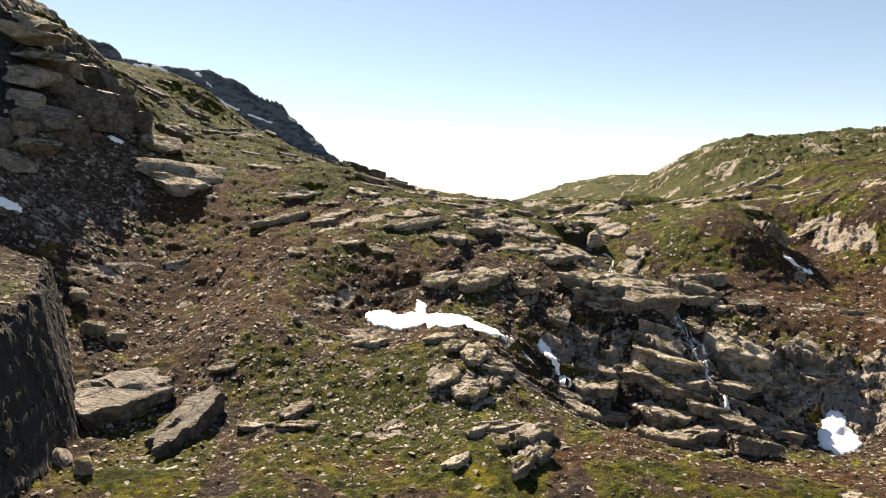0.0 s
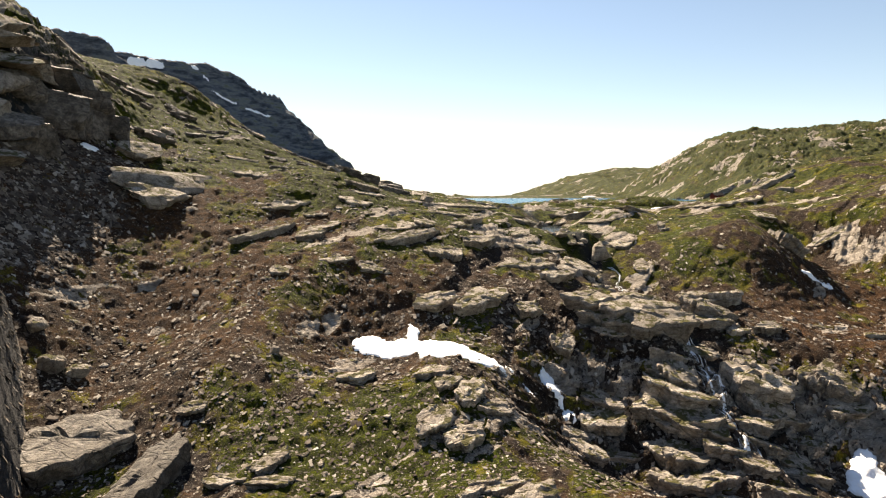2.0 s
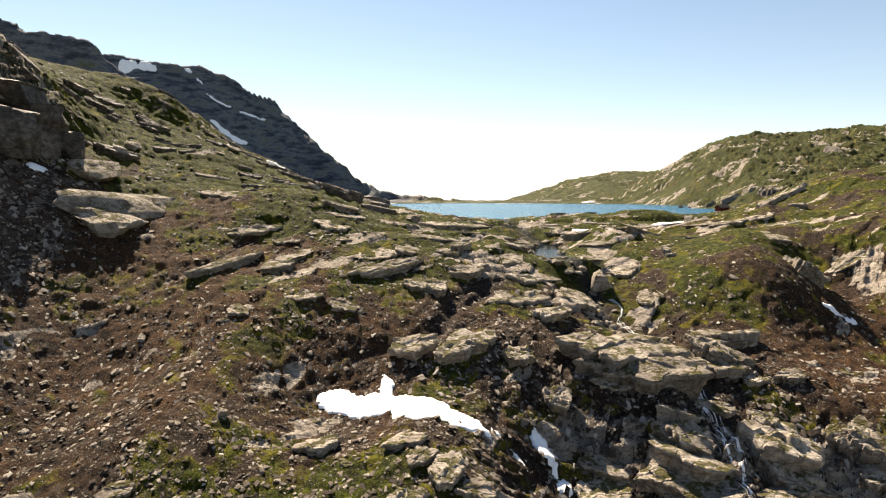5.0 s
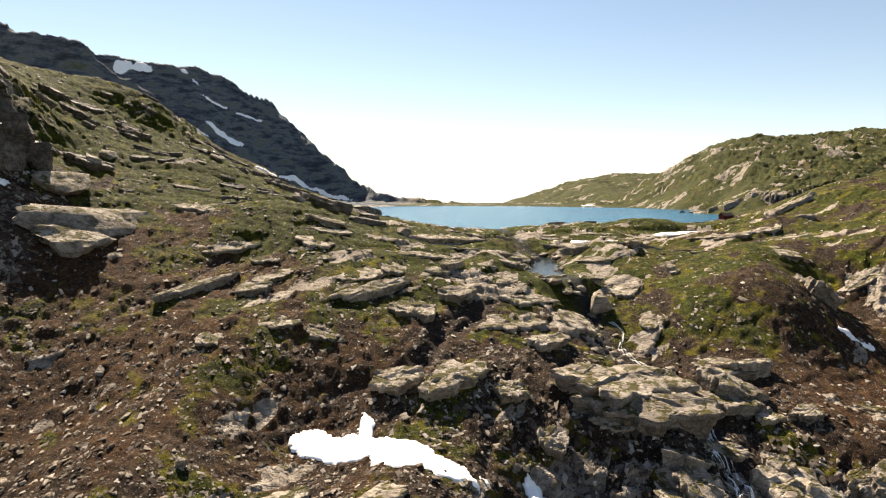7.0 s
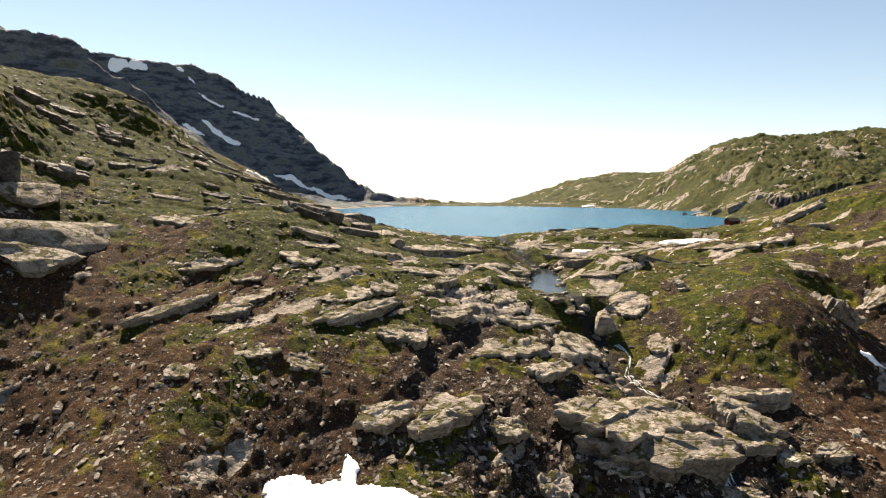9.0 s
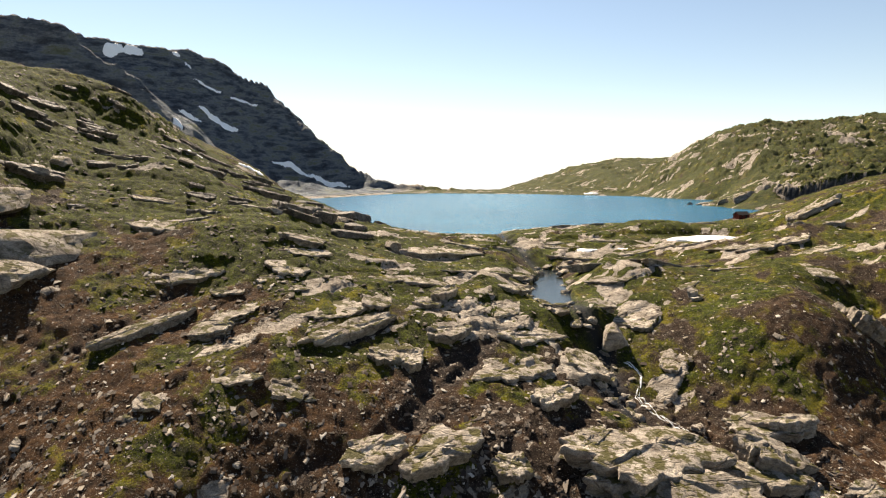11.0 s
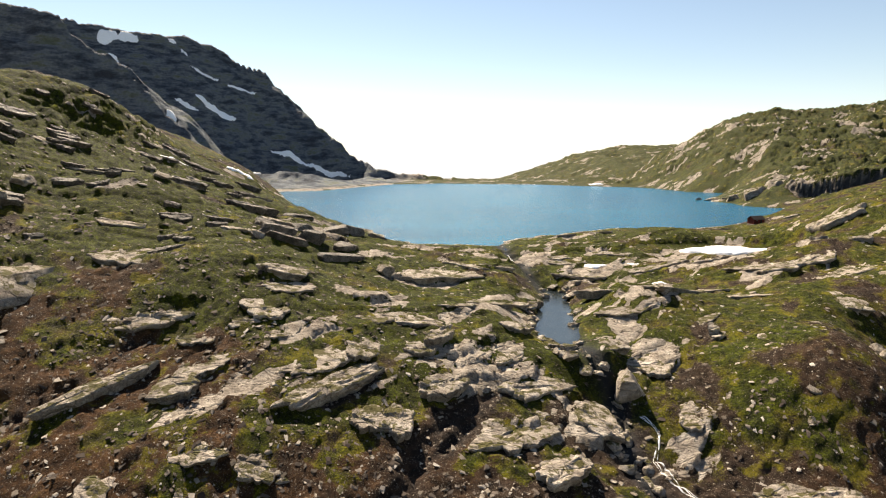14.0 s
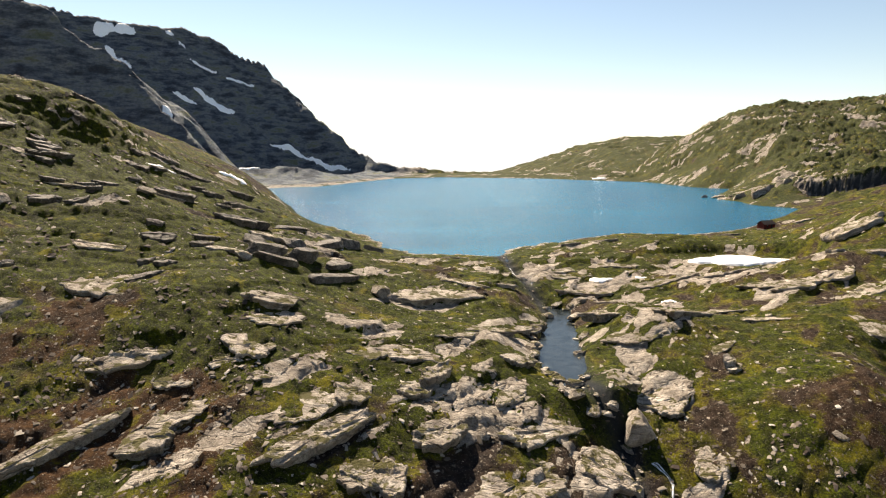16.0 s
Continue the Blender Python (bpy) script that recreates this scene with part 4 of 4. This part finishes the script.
SINGLE_BOULDERS = [
    (-61.4, 107, 3.2, 2.7, 2.0, 54), (-56.0, 102, 3.6, 2.9, 2.2, 36), (-53.0, 103, 3.1, 2.5, 1.6, 41), (-43, 70, 3.3, 2.3, 1.6, 72), (-39, 68, 2.8, 2.3, 1.9, 65),
    (38.7, 163.3, 5.9, 5, 3.2, 11), (-4, 202, 4, 3.4, 2.0, 30), (58, 178, 3.6, 2.4, 2, 41), (-68, 151, 3.9, 3.1, 2.5, 66), (-75, 184, 4.5, 3.6, 2.2, 40),
    (-78, 196, 5, 3.6, 1.6, 36), (22, 120, 2.8, 2.2, 2, -31), (-25, 108, 2, 1.6, 1.3, 10), (-57, 215, 4, 3, 1.4, 20), (-30, 196, 4.4, 3.2, 1.5, 50)]

FALL = [(x, y, 0) for x, y in FALL_LINE]
for rows, label, category, group in (
        (PROUD_SLABS, "tilted pale gneiss slab with a dark broken front", "rock slab", "bedrock slabs"),
        (FLAT_SLABS, "flat pale gneiss slab lying in olive moss", "rock slab", "bedrock slabs"),
        (CREEK_SLABS, "pale grey gneiss slab beside the creek's pool", "rock slab", "bedrock slabs"),
        (MOOR_SLABS, "weathered grey rock slab in moss and heath", "rock slab", "bedrock slabs"),
        (DARK_OUTCROPS, "dark shaded outcrop of rock above the lake", "rock outcrop", "bedrock slabs"),
        (SHORE_SLABS, "low pale rock slab near the lake's outlet", "rock slab", "bedrock slabs"),
        (BOWL_SLABS, "brown-grey tilted rock slab among scree and heath", "rock slab", "bedrock slabs"),
        (HILL_SLABS, "grey rock slab on the green hillside", "rock slab", "bedrock slabs"),
        (GORGE_SLABS, "cracked grey rock slab beside the falling creek", "rock slab", "bedrock slabs"),
        (LEDGE_SLABS, "dark grey ledge of rock with a sunlit top on the cliff", "rock slab", "bedrock slabs"),
        (GORGE_BEDS, "layered grey rock bed with a shaded front beside the waterfall", "rock slab", "bedrock slabs"),
        (KNOLL_SLABS, "pale tilted slab on the grassy knoll", "rock slab", "bedrock slabs"),
        (KNOBS, "rounded knob of pale green-stained rock at the lake's shore", "rock outcrop", "bedrock slabs"),
        (LOW_SLABS, "broken dark grey slab below the waterfall", "rock slab", "bedrock slabs"),
        (SINGLE_BOULDERS, "angular grey boulder with a dark shaded side", "boulder", "boulders")):
    for x, y, length, width, thick, turn in rows:
        if rows is GORGE_BEDS and along(np.array([x]), np.array([y]), FALL)[0][0] < 0.3 * length:
            continue
        seed = int(abs(x * 31 + y * 17)) % 9973
        # Rocks that stand in shade get the darkened copy of the gneiss.
        slab(x, y, length, width, thick, turn, category.replace(" ", "_"), label, category, group, seed, 0.15 if category == "boulder" else 0.5 if rows in (BOWL_SLABS, LEDGE_SLABS, GORGE_BEDS, KNOLL_SLABS, PROUD_SLABS, DARK_OUTCROPS) else 0.62 if rows in (GORGE_SLABS, LOW_SLABS) else 0.84, 0.15 if rows is LEDGE_SLABS else 0.3 if rows is GORGE_BEDS else 0.95,
             SHADE_STONE if rows is DARK_OUTCROPS or (rows is LEDGE_SLABS and thick > 5.2) or (rows is BOWL_SLABS and thick > 4) else STONE)
for k, (x, y, a) in enumerate(((187, 499, 12), (195, 495, 8), (180, 503, 7))):
    slab(x, y, a, a * 0.5, 3.6, 20 * k, "skerry", "pale green rock skerry rising from the lake", "skerry", "skerries", 300 + k, 0.0).location.z = LAKE - 0.1

# More outcrops in the darkened gneiss, to deepen the slope's shade.
rng = np.random.RandomState(23)
for k in range(64):
    x, y = -38 - 70 * rng.rand() ** 1.2, 176 + 95 * rng.rand()
    if y > 262 - 0.2 * x or x > -0.18 * y:
        continue
    a = 2.2 + 4.5 * rng.rand() ** 2
    slab(x, y, a * 1.5, a * 0.8, 0.9 + 0.28 * a, 25 + 30 * rng.rand(), "rock_outcrop", "dark broken outcrop on the green slope", "rock outcrop", "bedrock slabs", 1200 + k, 0.55, 0.9, SHADE_STONE)

# ---- the small red hut on the near shore ----
def paint_nodes(colour, grain):
    def nodes(n, bsdf):
        board = n.noise(grain, 4, 0.6, stretch=((6.0, 6.0, 0.4), (0, 0, 0)))
        dark = tuple(0.45 * c for c in colour)
        n.link(n.ramp(board, (0.35, dark), (0.6, colour)), bsdf.inputs["Base Color"])
        n.bump(board, 0.5, 0.03, bsdf)
    return nodes


RED_PAINT = material("weathered_red_paint", paint_nodes((0.16, 0.035, 0.028), 1.5), 0.8)
TARRED = material("dark_tarred_boards", paint_nodes((0.035, 0.028, 0.028), 1.2), 0.8)
WHITE_PAINT = material("white_trim_paint", paint_nodes((0.55, 0.53, 0.5), 2.0), 0.7)


def box_part(name, centre, size, mat, parent, label=""):
    bm = bmesh.new()
    bmesh.ops.create_cube(bm, size=1.0, matrix=Matrix.Translation(centre) @ Matrix.Diagonal((*size, 1)))
    bmesh.ops.bevel(bm, geom=bm.edges[:], offset=0.02, segments=1, affect="EDGES")
    me = bpy.data.meshes.new(name)
    bm.to_mesh(me)
    bm.free()
    me.materials.append(mat)
    ob = new(name, me)
    ob.parent = parent
    if label:
        tagged(ob, label)
    return ob


def hut(x, y, turn, length=5.2, width=3.4, eave=1.7, top=2.9):
    base = new("hut")
    base.matrix_world = pose(x, y, height(x, y) - 0.1, 0, 0, turn)
    box_part("foundation", (0, 0, -0.3), (length + 0.1, width + 0.1, 0.9), STONE, base, "low dry-stone foundation")
    for sy in (-1, 1):
        box_part("wall", (0, sy * (width / 2 - 0.06), 0.15 + eave / 2), (length, 0.12, eave), RED_PAINT, base)
    for sx in (-1, 1):
        bm = bmesh.new()
        outline = [(-width / 2, 0.15), (width / 2, 0.15), (width / 2, 0.15 + eave), (0, top + 0.1), (-width / 2, 0.15 + eave)]
        rings = [[bm.verts.new((sx * (length / 2 - d), v, w)) for v, w in outline] for d in (0.0, 0.12)]
        bm.faces.new(rings[0])
        bm.faces.new(rings[1][::-1])
        for i in range(5):
            j = (i + 1) % 5
            bm.faces.new((rings[0][i], rings[1][i], rings[1][j], rings[0][j]))
        bmesh.ops.recalc_face_normals(bm, faces=bm.faces[:])
        me = bpy.data.meshes.new("gable")
        bm.to_mesh(me)
        bm.free()
        me.materials.append(RED_PAINT)
        new("gable", me).parent = base
    pitch = math.atan2(top - eave, width / 2)
    for sy in (-1, 1):
        plate = box_part("roof", (0, 0, 0), (length + 0.6, width / 2 / math.cos(pitch) + 0.35, 0.1), TARRED, base, "dark tarred roof slope")
        plate.matrix_local = Matrix.Translation((0, sy * (width / 4 + 0.1), 0.2 + (eave + top) / 2)) @ pose(0, 0, 0, -sy * math.degrees(pitch), 0, 0)
    box_part("door", (0.9, -width / 2 - 0.02, 1.0), (0.8, 0.06, 1.6), TARRED, base, "dark plank door")
    window = box_part("window", (-1.1, -width / 2 - 0.02, 1.2), (0.7, 0.06, 0.6), TARRED, base)
    box_part("frame", (-1.1, -width / 2 - 0.05, 1.53), (0.8, 0.05, 0.08), WHITE_PAINT, window)
    return tagged(base, "small dark-red wooden hut with a tarred roof by the shore", "hut")


hut(131, 317, 18)

# ---- stones that line the pool and the creek ----
rng = np.random.RandomState(11)
pool_kinds = [rock_mesh("boulder", 700 + k, (5, 4, 3), 0.5, 10, square=6) for k in range(6)]
for k in range(44):
    a, b = (POOL + POOL[:1])[k % 9], (POOL + POOL[:1])[k % 9 + 1]
    f, s = rng.rand(), 0.6 + 1.7 * rng.rand() ** 2
    x, y = a[0] + f * (b[0] - a[0]) + rng.normal() * 1.2, a[1] + f * (b[1] - a[1]) + rng.normal() * 1.2
    ob = new("boulder", pool_kinds[k % 6])
    ob.matrix_world = Matrix.Translation((x, y, max(height(x, y), -5.5) + 0.15 * s)) @ pose(0, 0, 0, rng.normal() * 6, rng.normal() * 6, rng.rand() * 360) @ Matrix.Diagonal((s, s * 0.7, s * 0.4, 1))
    tagged(ob, "grey boulder at the edge of the dark pool", "boulder", "boulders")

for k in range(60):
    f = rng.rand() ** 0.8
    x, y = np.interp(f, [0, 0.25, 0.5, 0.75, 1], [32, 36, 36, 38, 46]) + rng.normal() * 2.2, 171 - 40 * f + rng.normal()
    s = 0.45 + 1.3 * rng.rand() ** 2
    ob = new("boulder", pool_kinds[k % 6])
    ob.matrix_world = Matrix.Translation((x, y, height(x, y) + 0.1 * s)) @ lie_on(x, y, rng.rand() * 360, 0.7, rng.rand() * 12) @ Matrix.Diagonal((s, s * 0.75, s * 0.42, 1))
    tagged(ob, "wet grey boulder in the falling creek", "boulder", "boulders")

# ---- loose boulders, single things ----
rng = np.random.RandomState(5)


def scatter(count, y0, y1, density):
    """Random places down the valley where density(x, y) allows."""
    xs, ys = [], []
    got = 0
    while got < count:
        m = 40000
        y = y0 * (y1 / y0) ** rng.rand(m)
        x = (rng.rand(m) * 2 - 1) * 0.76 * (y + 14)
        ok = rng.rand(m) < density(x, y)
        ok &= shore_distance(x, y) > 1
        xs.append(x[ok]), ys.append(y[ok])
        got += ok.sum()
    return np.concatenate(xs)[:count], np.concatenate(ys)[:count]


def rubble(x, y):
    """How stony the ground is, 0 to 1."""
    d = 0.10 + 0.75 * blob(x, y, -42, 112, 46, 34, 20) + 0.8 * blob(x, y, 30, 108, 34, 22) + 0.6 * blob(x, y, 10, 118, 26, 16) + 0.7 * blob(x, y, -72, 150, 12, 26)
    d = d + 0.35 * blob(x, y, 95, 150, 25, 40) + 0.25 * blob(x, y, -5, 150, 45, 22) + 0.2 * blob(x, y, -60, 215, 50, 40) + 0.35 * blob(x, y, 250, 415, 60, 14, -15)
    return np.clip(d * (0.75 + 0.9 * fbm(x / 9, y / 9, 91, 4)), 0.02, 1)


boulder_kinds = [rock_mesh("boulder", 500 + k, (5, 4, 3), 0.5, 10, square=6) for k in range(12)]
bx, by = scatter(250, 64, 250, rubble)
bz = ground(bx, by)[0]
for k in range(len(bx)):
    s = 0.3 + 0.5 * rng.rand() ** 3 + 0.001 * by[k]
    ob = new("boulder", boulder_kinds[k % 12])
    ob.matrix_world = Matrix.Translation((bx[k], by[k], bz[k] + 0.05 * s)) @ lie_on(bx[k], by[k], rng.rand() * 360, 0.9, rng.rand() * 10) @ Matrix.Diagonal(
        (s * (0.9 + 0.6 * rng.rand()), s * (0.7 + 0.3 * rng.rand()), s * (0.2 + 0.16 * rng.rand()), 1))
    tagged(ob, "loose grey boulder lying on the stony slope", "boulder", "boulders")


# ---- scree: small stones past counting ----
def stones(name, label, count, y0, y1, density, small, large, power, mat):
    x, y = scatter(count, y0, y1, density)
    z = ground(x, y)[0]
    size = small + (large - small) * rng.rand(count) ** power
    size = size * (0.7 + 0.3 * y / 110)
    box = np.array([[i, j, k] for k in (-1, 1) for j in (-1, 1) for i in (-1, 1)], float)
    v = box[None] * (0.15 + 0.85 * rng.rand(count, 8, 3))
    v[:, 4:, :2] *= 0.55 + 0.4 * rng.rand(count, 1, 1)
    v *= (size[:, None] * np.stack([0.7 + 0.5 * rng.rand(count), 0.45 + 0.35 * rng.rand(count), 0.09 + 0.15 * rng.rand(count)], 1))[:, None, :] * 0.75
    a, b = rng.rand(count) * 2 * np.pi, rng.normal(size=count) * 0.22
    vx, vz = v[..., 0] * np.cos(b)[:, None] - v[..., 2] * np.sin(b)[:, None], v[..., 0] * np.sin(b)[:, None] + v[..., 2] * np.cos(b)[:, None]
    wx, wy = vx * np.cos(a)[:, None] - v[..., 1] * np.sin(a)[:, None], vx * np.sin(a)[:, None] + v[..., 1] * np.cos(a)[:, None]
    flat = shape(x, y)
    tip_x, tip_y = np.clip(shape(x + 2, y) - flat, -2.4, 2.4) / 2, np.clip(shape(x, y + 2) - flat, -2.4, 2.4) / 2
    vz = vz + 0.9 * (wx * tip_x[:, None] + wy * tip_y[:, None])
    p = np.stack([wx + x[:, None], wy + y[:, None], vz + (z + 0.02 * size)[:, None]], -1).reshape(-1, 3)
    f = np.array([[0, 2, 3, 1], [4, 5, 7, 6], [0, 1, 5, 4], [2, 6, 7, 3], [0, 4, 6, 2], [1, 3, 7, 5]])
    faces = (f[None] + 8 * np.arange(count)[:, None, None]).reshape(-1, 4)
    return tagged(new(name, mesh_from(name, p, faces, mat, False)), label, "stones", kind="stuff")


stones("scree", "brown-grey scree of angular stones on the slope", 34000, 58, 178, lambda x, y: np.clip(0.12 + rubble(x, y), 0, 1), 0.13, 1.0, 4.0, SCREE)
stones("moor_stones", "pale stones strewn over moss and heath", 42000, 70, 330, lambda x, y: (0.3 + 0.5 * rubble(x, y)) * (1 - 0.6 * blob(x, y, -75, 220, 60, 60)), 0.12, 0.9, 4.2, PALE_STONE)
stones("broken_plates", "angular grey plates of broken rock in the gorge", 7000, 88, 138, lambda x, y: np.clip(1.2 * blob(x, y, 40, 114, 30, 22) * (0.6 + 1.2 * fbm(x / 7, y / 7, 97, 3)), 0, 1) * step(2.5, 6, along(x, y, CREEK)[0]) * (1 - blob(x, y, 65, 104, 6, 7)) * (1 - blob(x, y, 20, 112, 5, 6)) * (1 - blob(x, y, -2, 118, 14, 6)), 0.25, 1.3, 3.0, SCREE)
stones("talus", "dark grey talus of broken blocks under the rock wall", 5200, 96, 178, lambda x, y: np.clip(1.3 * blob(x, y, -77, 138, 13, 28), 0, 1) * step(0.25, 0.5, blob(x, y, -77, 138, 13, 28)), 0.3, 1.6, 2.6, SCREE)
stones("hillside_rocks", "dark broken rocks on the green hillside", 4200, 150, 320, lambda x, y: np.clip(0.1 + fbm(x / 12, y / 12, 95, 4), 0, 1) * (x < -15), 0.25, 1.3, 3.0, SCREE)

# ---- snow ----
snow_patch("snow_patch", [(-11, 118.2, 3.4, 2.4, 0), (-5.5, 117, 5.5, 2.6, -8), (-4.2, 120.9, 1.2, 2.7, 10), (1.0, 114.6, 5.5, 3.0, -15), (5.8, 112.5, 4.2, 2.2, -25), (9.8, 111, 2.0, 0.8, -30)], "white old snow patch with a ragged edge in a hollow", 0.4, 5, 1.6)
snow_patch("snow_patch", [(19.2, 113.9, 2.9, 1.25, -52), (21.3, 110.2, 1.3, 1.1, -50)], "narrow tongue of old snow in the gully", 0.5, 6)
snow_patch("snow_patch", [(15, 110.5, 1.6, 0.5, -50), (12.5, 112, 1.2, 0.4, -30)], "thin strip of old snow beside dark rocks", 0.4, 7)
snow_patch("snow_patch", [(66.0, 106.0, 1.9, 2.2, 10), (65.0, 103.0, 3.2, 3.2, 0), (63.8, 101.0, 3.0, 1.8, 0)], "rounded old snow patch at the foot of the slope", 0.8, 8)
snow_patch("snow_patch", [(85.0, 155.3, 2.2, 0.8, -5), (88.0, 155.0, 1.5, 0.6, 0)], "small snow patch in a brown hollow", 0.3, 9)
snow_patch("snow_patch", [(-79, 116, 2.6, 1.6, 30)], "small snow patch below the shaded cliff", 0.5, 10)
snow_patch("snow_patch", [(-79, 157.5, 2.2, 1.2, 50)], "small grey snow patch at the cliff's foot", 0.4, 11)
snow_patch("snow_patch", [(88, 265, 6, 3.5, 20), (97, 264.5, 9, 7.5, 8), (107, 262.5, 10, 3.2, -8)], "broad bright snow field beside the lake's sill", 0.9, 12, grid=0.5)
snow_patch("snow_patch", [(50.5, 240.5, 3.2, 1.6, 10)], "small snow patch among pale slabs", 0.5, 13)
snow_patch("snow_patch", [(61.5, 242.5, 1.6, 0.7, 0)], "tiny snow patch among pale slabs", 0.4, 14)
snow_patch("snow_patch", [(61.5, 218, 2.4, 1.3, 10)], "small snow patch under a rock ledge", 0.5, 15)
snow_patch("snow_patch", [(-18.5, 236, 3.0, 1.0, -55)], "narrow snow patch between rocks at the shore", 0.5, 16)

# snow left in the mountain's gullies and along the far shore
snow_patch("snow_field", [(-389, 839, 12, 4.5, 29), (-369, 849, 12, 4.0, 29)], "large snow field under the mountain's crest", 1.4, 30, 3.0, 0.8)
snow_patch("snow_field", [(-373, 822, 8.0, 2.6, -21), (-359, 819, 9.0, 3.2, 0)], "steep snow field in a dark rock gully", 1, 31, 1.2, 0.8)
snow_patch("snow_field", [(-279, 838, 8, 2.2, 1), (-262, 848, 17, 3.8, 40)], "slanting snow streak on the dark mountain face", 1.2, 32, 1.2, 0.8)
snow_patch("snow_field", [(-292, 825, 12.4, 1.7, 11)], "thin snow streak joining the slanting one", 1, 44, 1.2, 0.8)
snow_patch("snow_field", [(-325, 870, 5.6, 1.8, 4)], "small snow field just below the crest", 1, 33, 1.2, 0.8)
snow_patch("snow_field", [(-311, 870, 4.3, 2.2, -18)], "thin snow streak below the crest", 1, 34, 1.2, 0.8)
snow_patch("snow_field", [(-188, 880, 24, 2.2, 27), (-147, 894, 28, 2.0, 12)], "long snow streak at the foot of the mountain", 1.2, 35, 1.2, 0.8)
snow_patch("snow_field", [(-222, 745, 16, 2.2, -55), (-188, 722, 15, 2.0, 17)], "thin snow streak across the scree above the lake", 1, 36, 1.2, 0.8)
snow_patch("snow_field", [(-69, 300, 2.0, 1.0, 30), (-67, 302, 1.6, 1.3, 35), (-64, 303, 1.8, 1.6, 13)], "narrow snow patch on the spur's far side", 0.7, 39, 1.2, 0.5)
snow_patch("snow_field", [(-199, 557, 3.2, 2.6, -9)], "small snow streak in a rock gully", 0.9, 38, 1.2, 0.8)
snow_patch("snow_field", [(-287, 871, 20, 1.2, 46)], "faint snow strip on the mountain's shoulder", 0.8, 47, 1.2, 0.8)
snow_patch("snow_field", [(-253, 901, 20, 1.4, 48)], "faint snow strip on a rock bench", 0.8, 48, 1.2, 0.8)
snow_patch("snow_patch", [(-72, 258.5, 3.6, 0.9, 35)], "thin snow strip on the green hillside", 0.5, 40)
snow_patch("snow_patch", [(170, 761, 8, 3.0, -10)], "snow patch at the far shore of the lake", 1.2, 41, 1.5, 1.0)

# ---- running water ----
def white_water(name, line, width, label, strands=3, seed=0, mat=FOAM, part_name="strand"):
    """Thin braided strands of white water down a line of places."""
    rnd = np.random.RandomState(seed)
    pts = np.array(line, float)
    leg = np.concatenate([[0], np.cumsum(np.hypot(*np.diff(pts, axis=0).T))])
    t = np.arange(0, leg[-1], 0.25)
    cx, cy = np.interp(t, leg, pts[:, 0]), np.interp(t, leg, pts[:, 1])
    tx, ty = np.gradient(cx), np.gradient(cy)
    norm = np.hypot(tx, ty) + 1e-9
    nx, ny = -ty / norm, tx / norm
    stream = new(name)
    stream.location = (cx[0], cy[0], height(cx[0], cy[0]))
    for k in range(strands):
        spread = 0.4 + 0.6 * t / leg[-1]
        off = spread * (width * 0.5 * fbm(t / 9.0, np.full(len(t), k * 7.7), seed + k, 2) + (k - (strands - 1) / 2) * width * 0.9 / strands)
        w = width * (0.022 + 0.085 * np.maximum(0, fbm(t / 3.5, np.full(len(t), k * 3.1), seed + 9 + k, 3)))
        w = w * (0.03 + 1.25 * step(-0.15, 0.3, fbm(t / 3.2, np.full(len(t), k * 5.3), seed + 30 + k, 3)))
        verts = []
        for side in (-1.0, -0.4, 0.4, 1.0):
            x, y = cx + nx * (off + side * w), cy + ny * (off + side * w)
            verts.append(np.stack([x, y, ground(x, y)[0] + 0.07 * (abs(side) < 0.5) + 0.03], 1))
        v = np.stack(verts, 1)
        v[:, :, 2] = np.minimum(v[:, :, 2], np.median(v[:, :, 2], 1, keepdims=True) + 0.25)
        me = mesh_from(part_name, (v - np.array(stream.location)).reshape(-1, 3), quads(len(t), 4), mat)
        new(part_name, me).parent = stream
    return tagged(stream, label, "waterfall")


white_water("waterfall", FALL_LINE, 3.2, "white waterfall spreading down dark wet rock", 9, 1)
white_water("waterfall", FALL_FOOT, 3.4, "thin lower cascade over black broken rock", 7, 21)
white_water("waterfall", [(60.4, 118.2), (59.2, 115.4), (58.5, 111.9), (56.4, 107.0)], 1.0, "thin side trickle down a rock face", 2, 31)
white_water("cascade", [(39.5, 159), (41.3, 155.5), (39.4, 151), (40.2, 147), (43, 141), (44.4, 137), (46.2, 132.0)], 1.5, "small white cascade between rock slabs", 4, 41)
white_water("creek", [(25, 263), (26, 250), (29, 232), (33, 224)], 5.0, "dark outlet creek running over stones", 2, 61, CREEK_WATER, "channel")
white_water("cascade", [(26.5, 246), (28, 238)], 0.8, "short white rapid in the outlet creek", 2, 65)
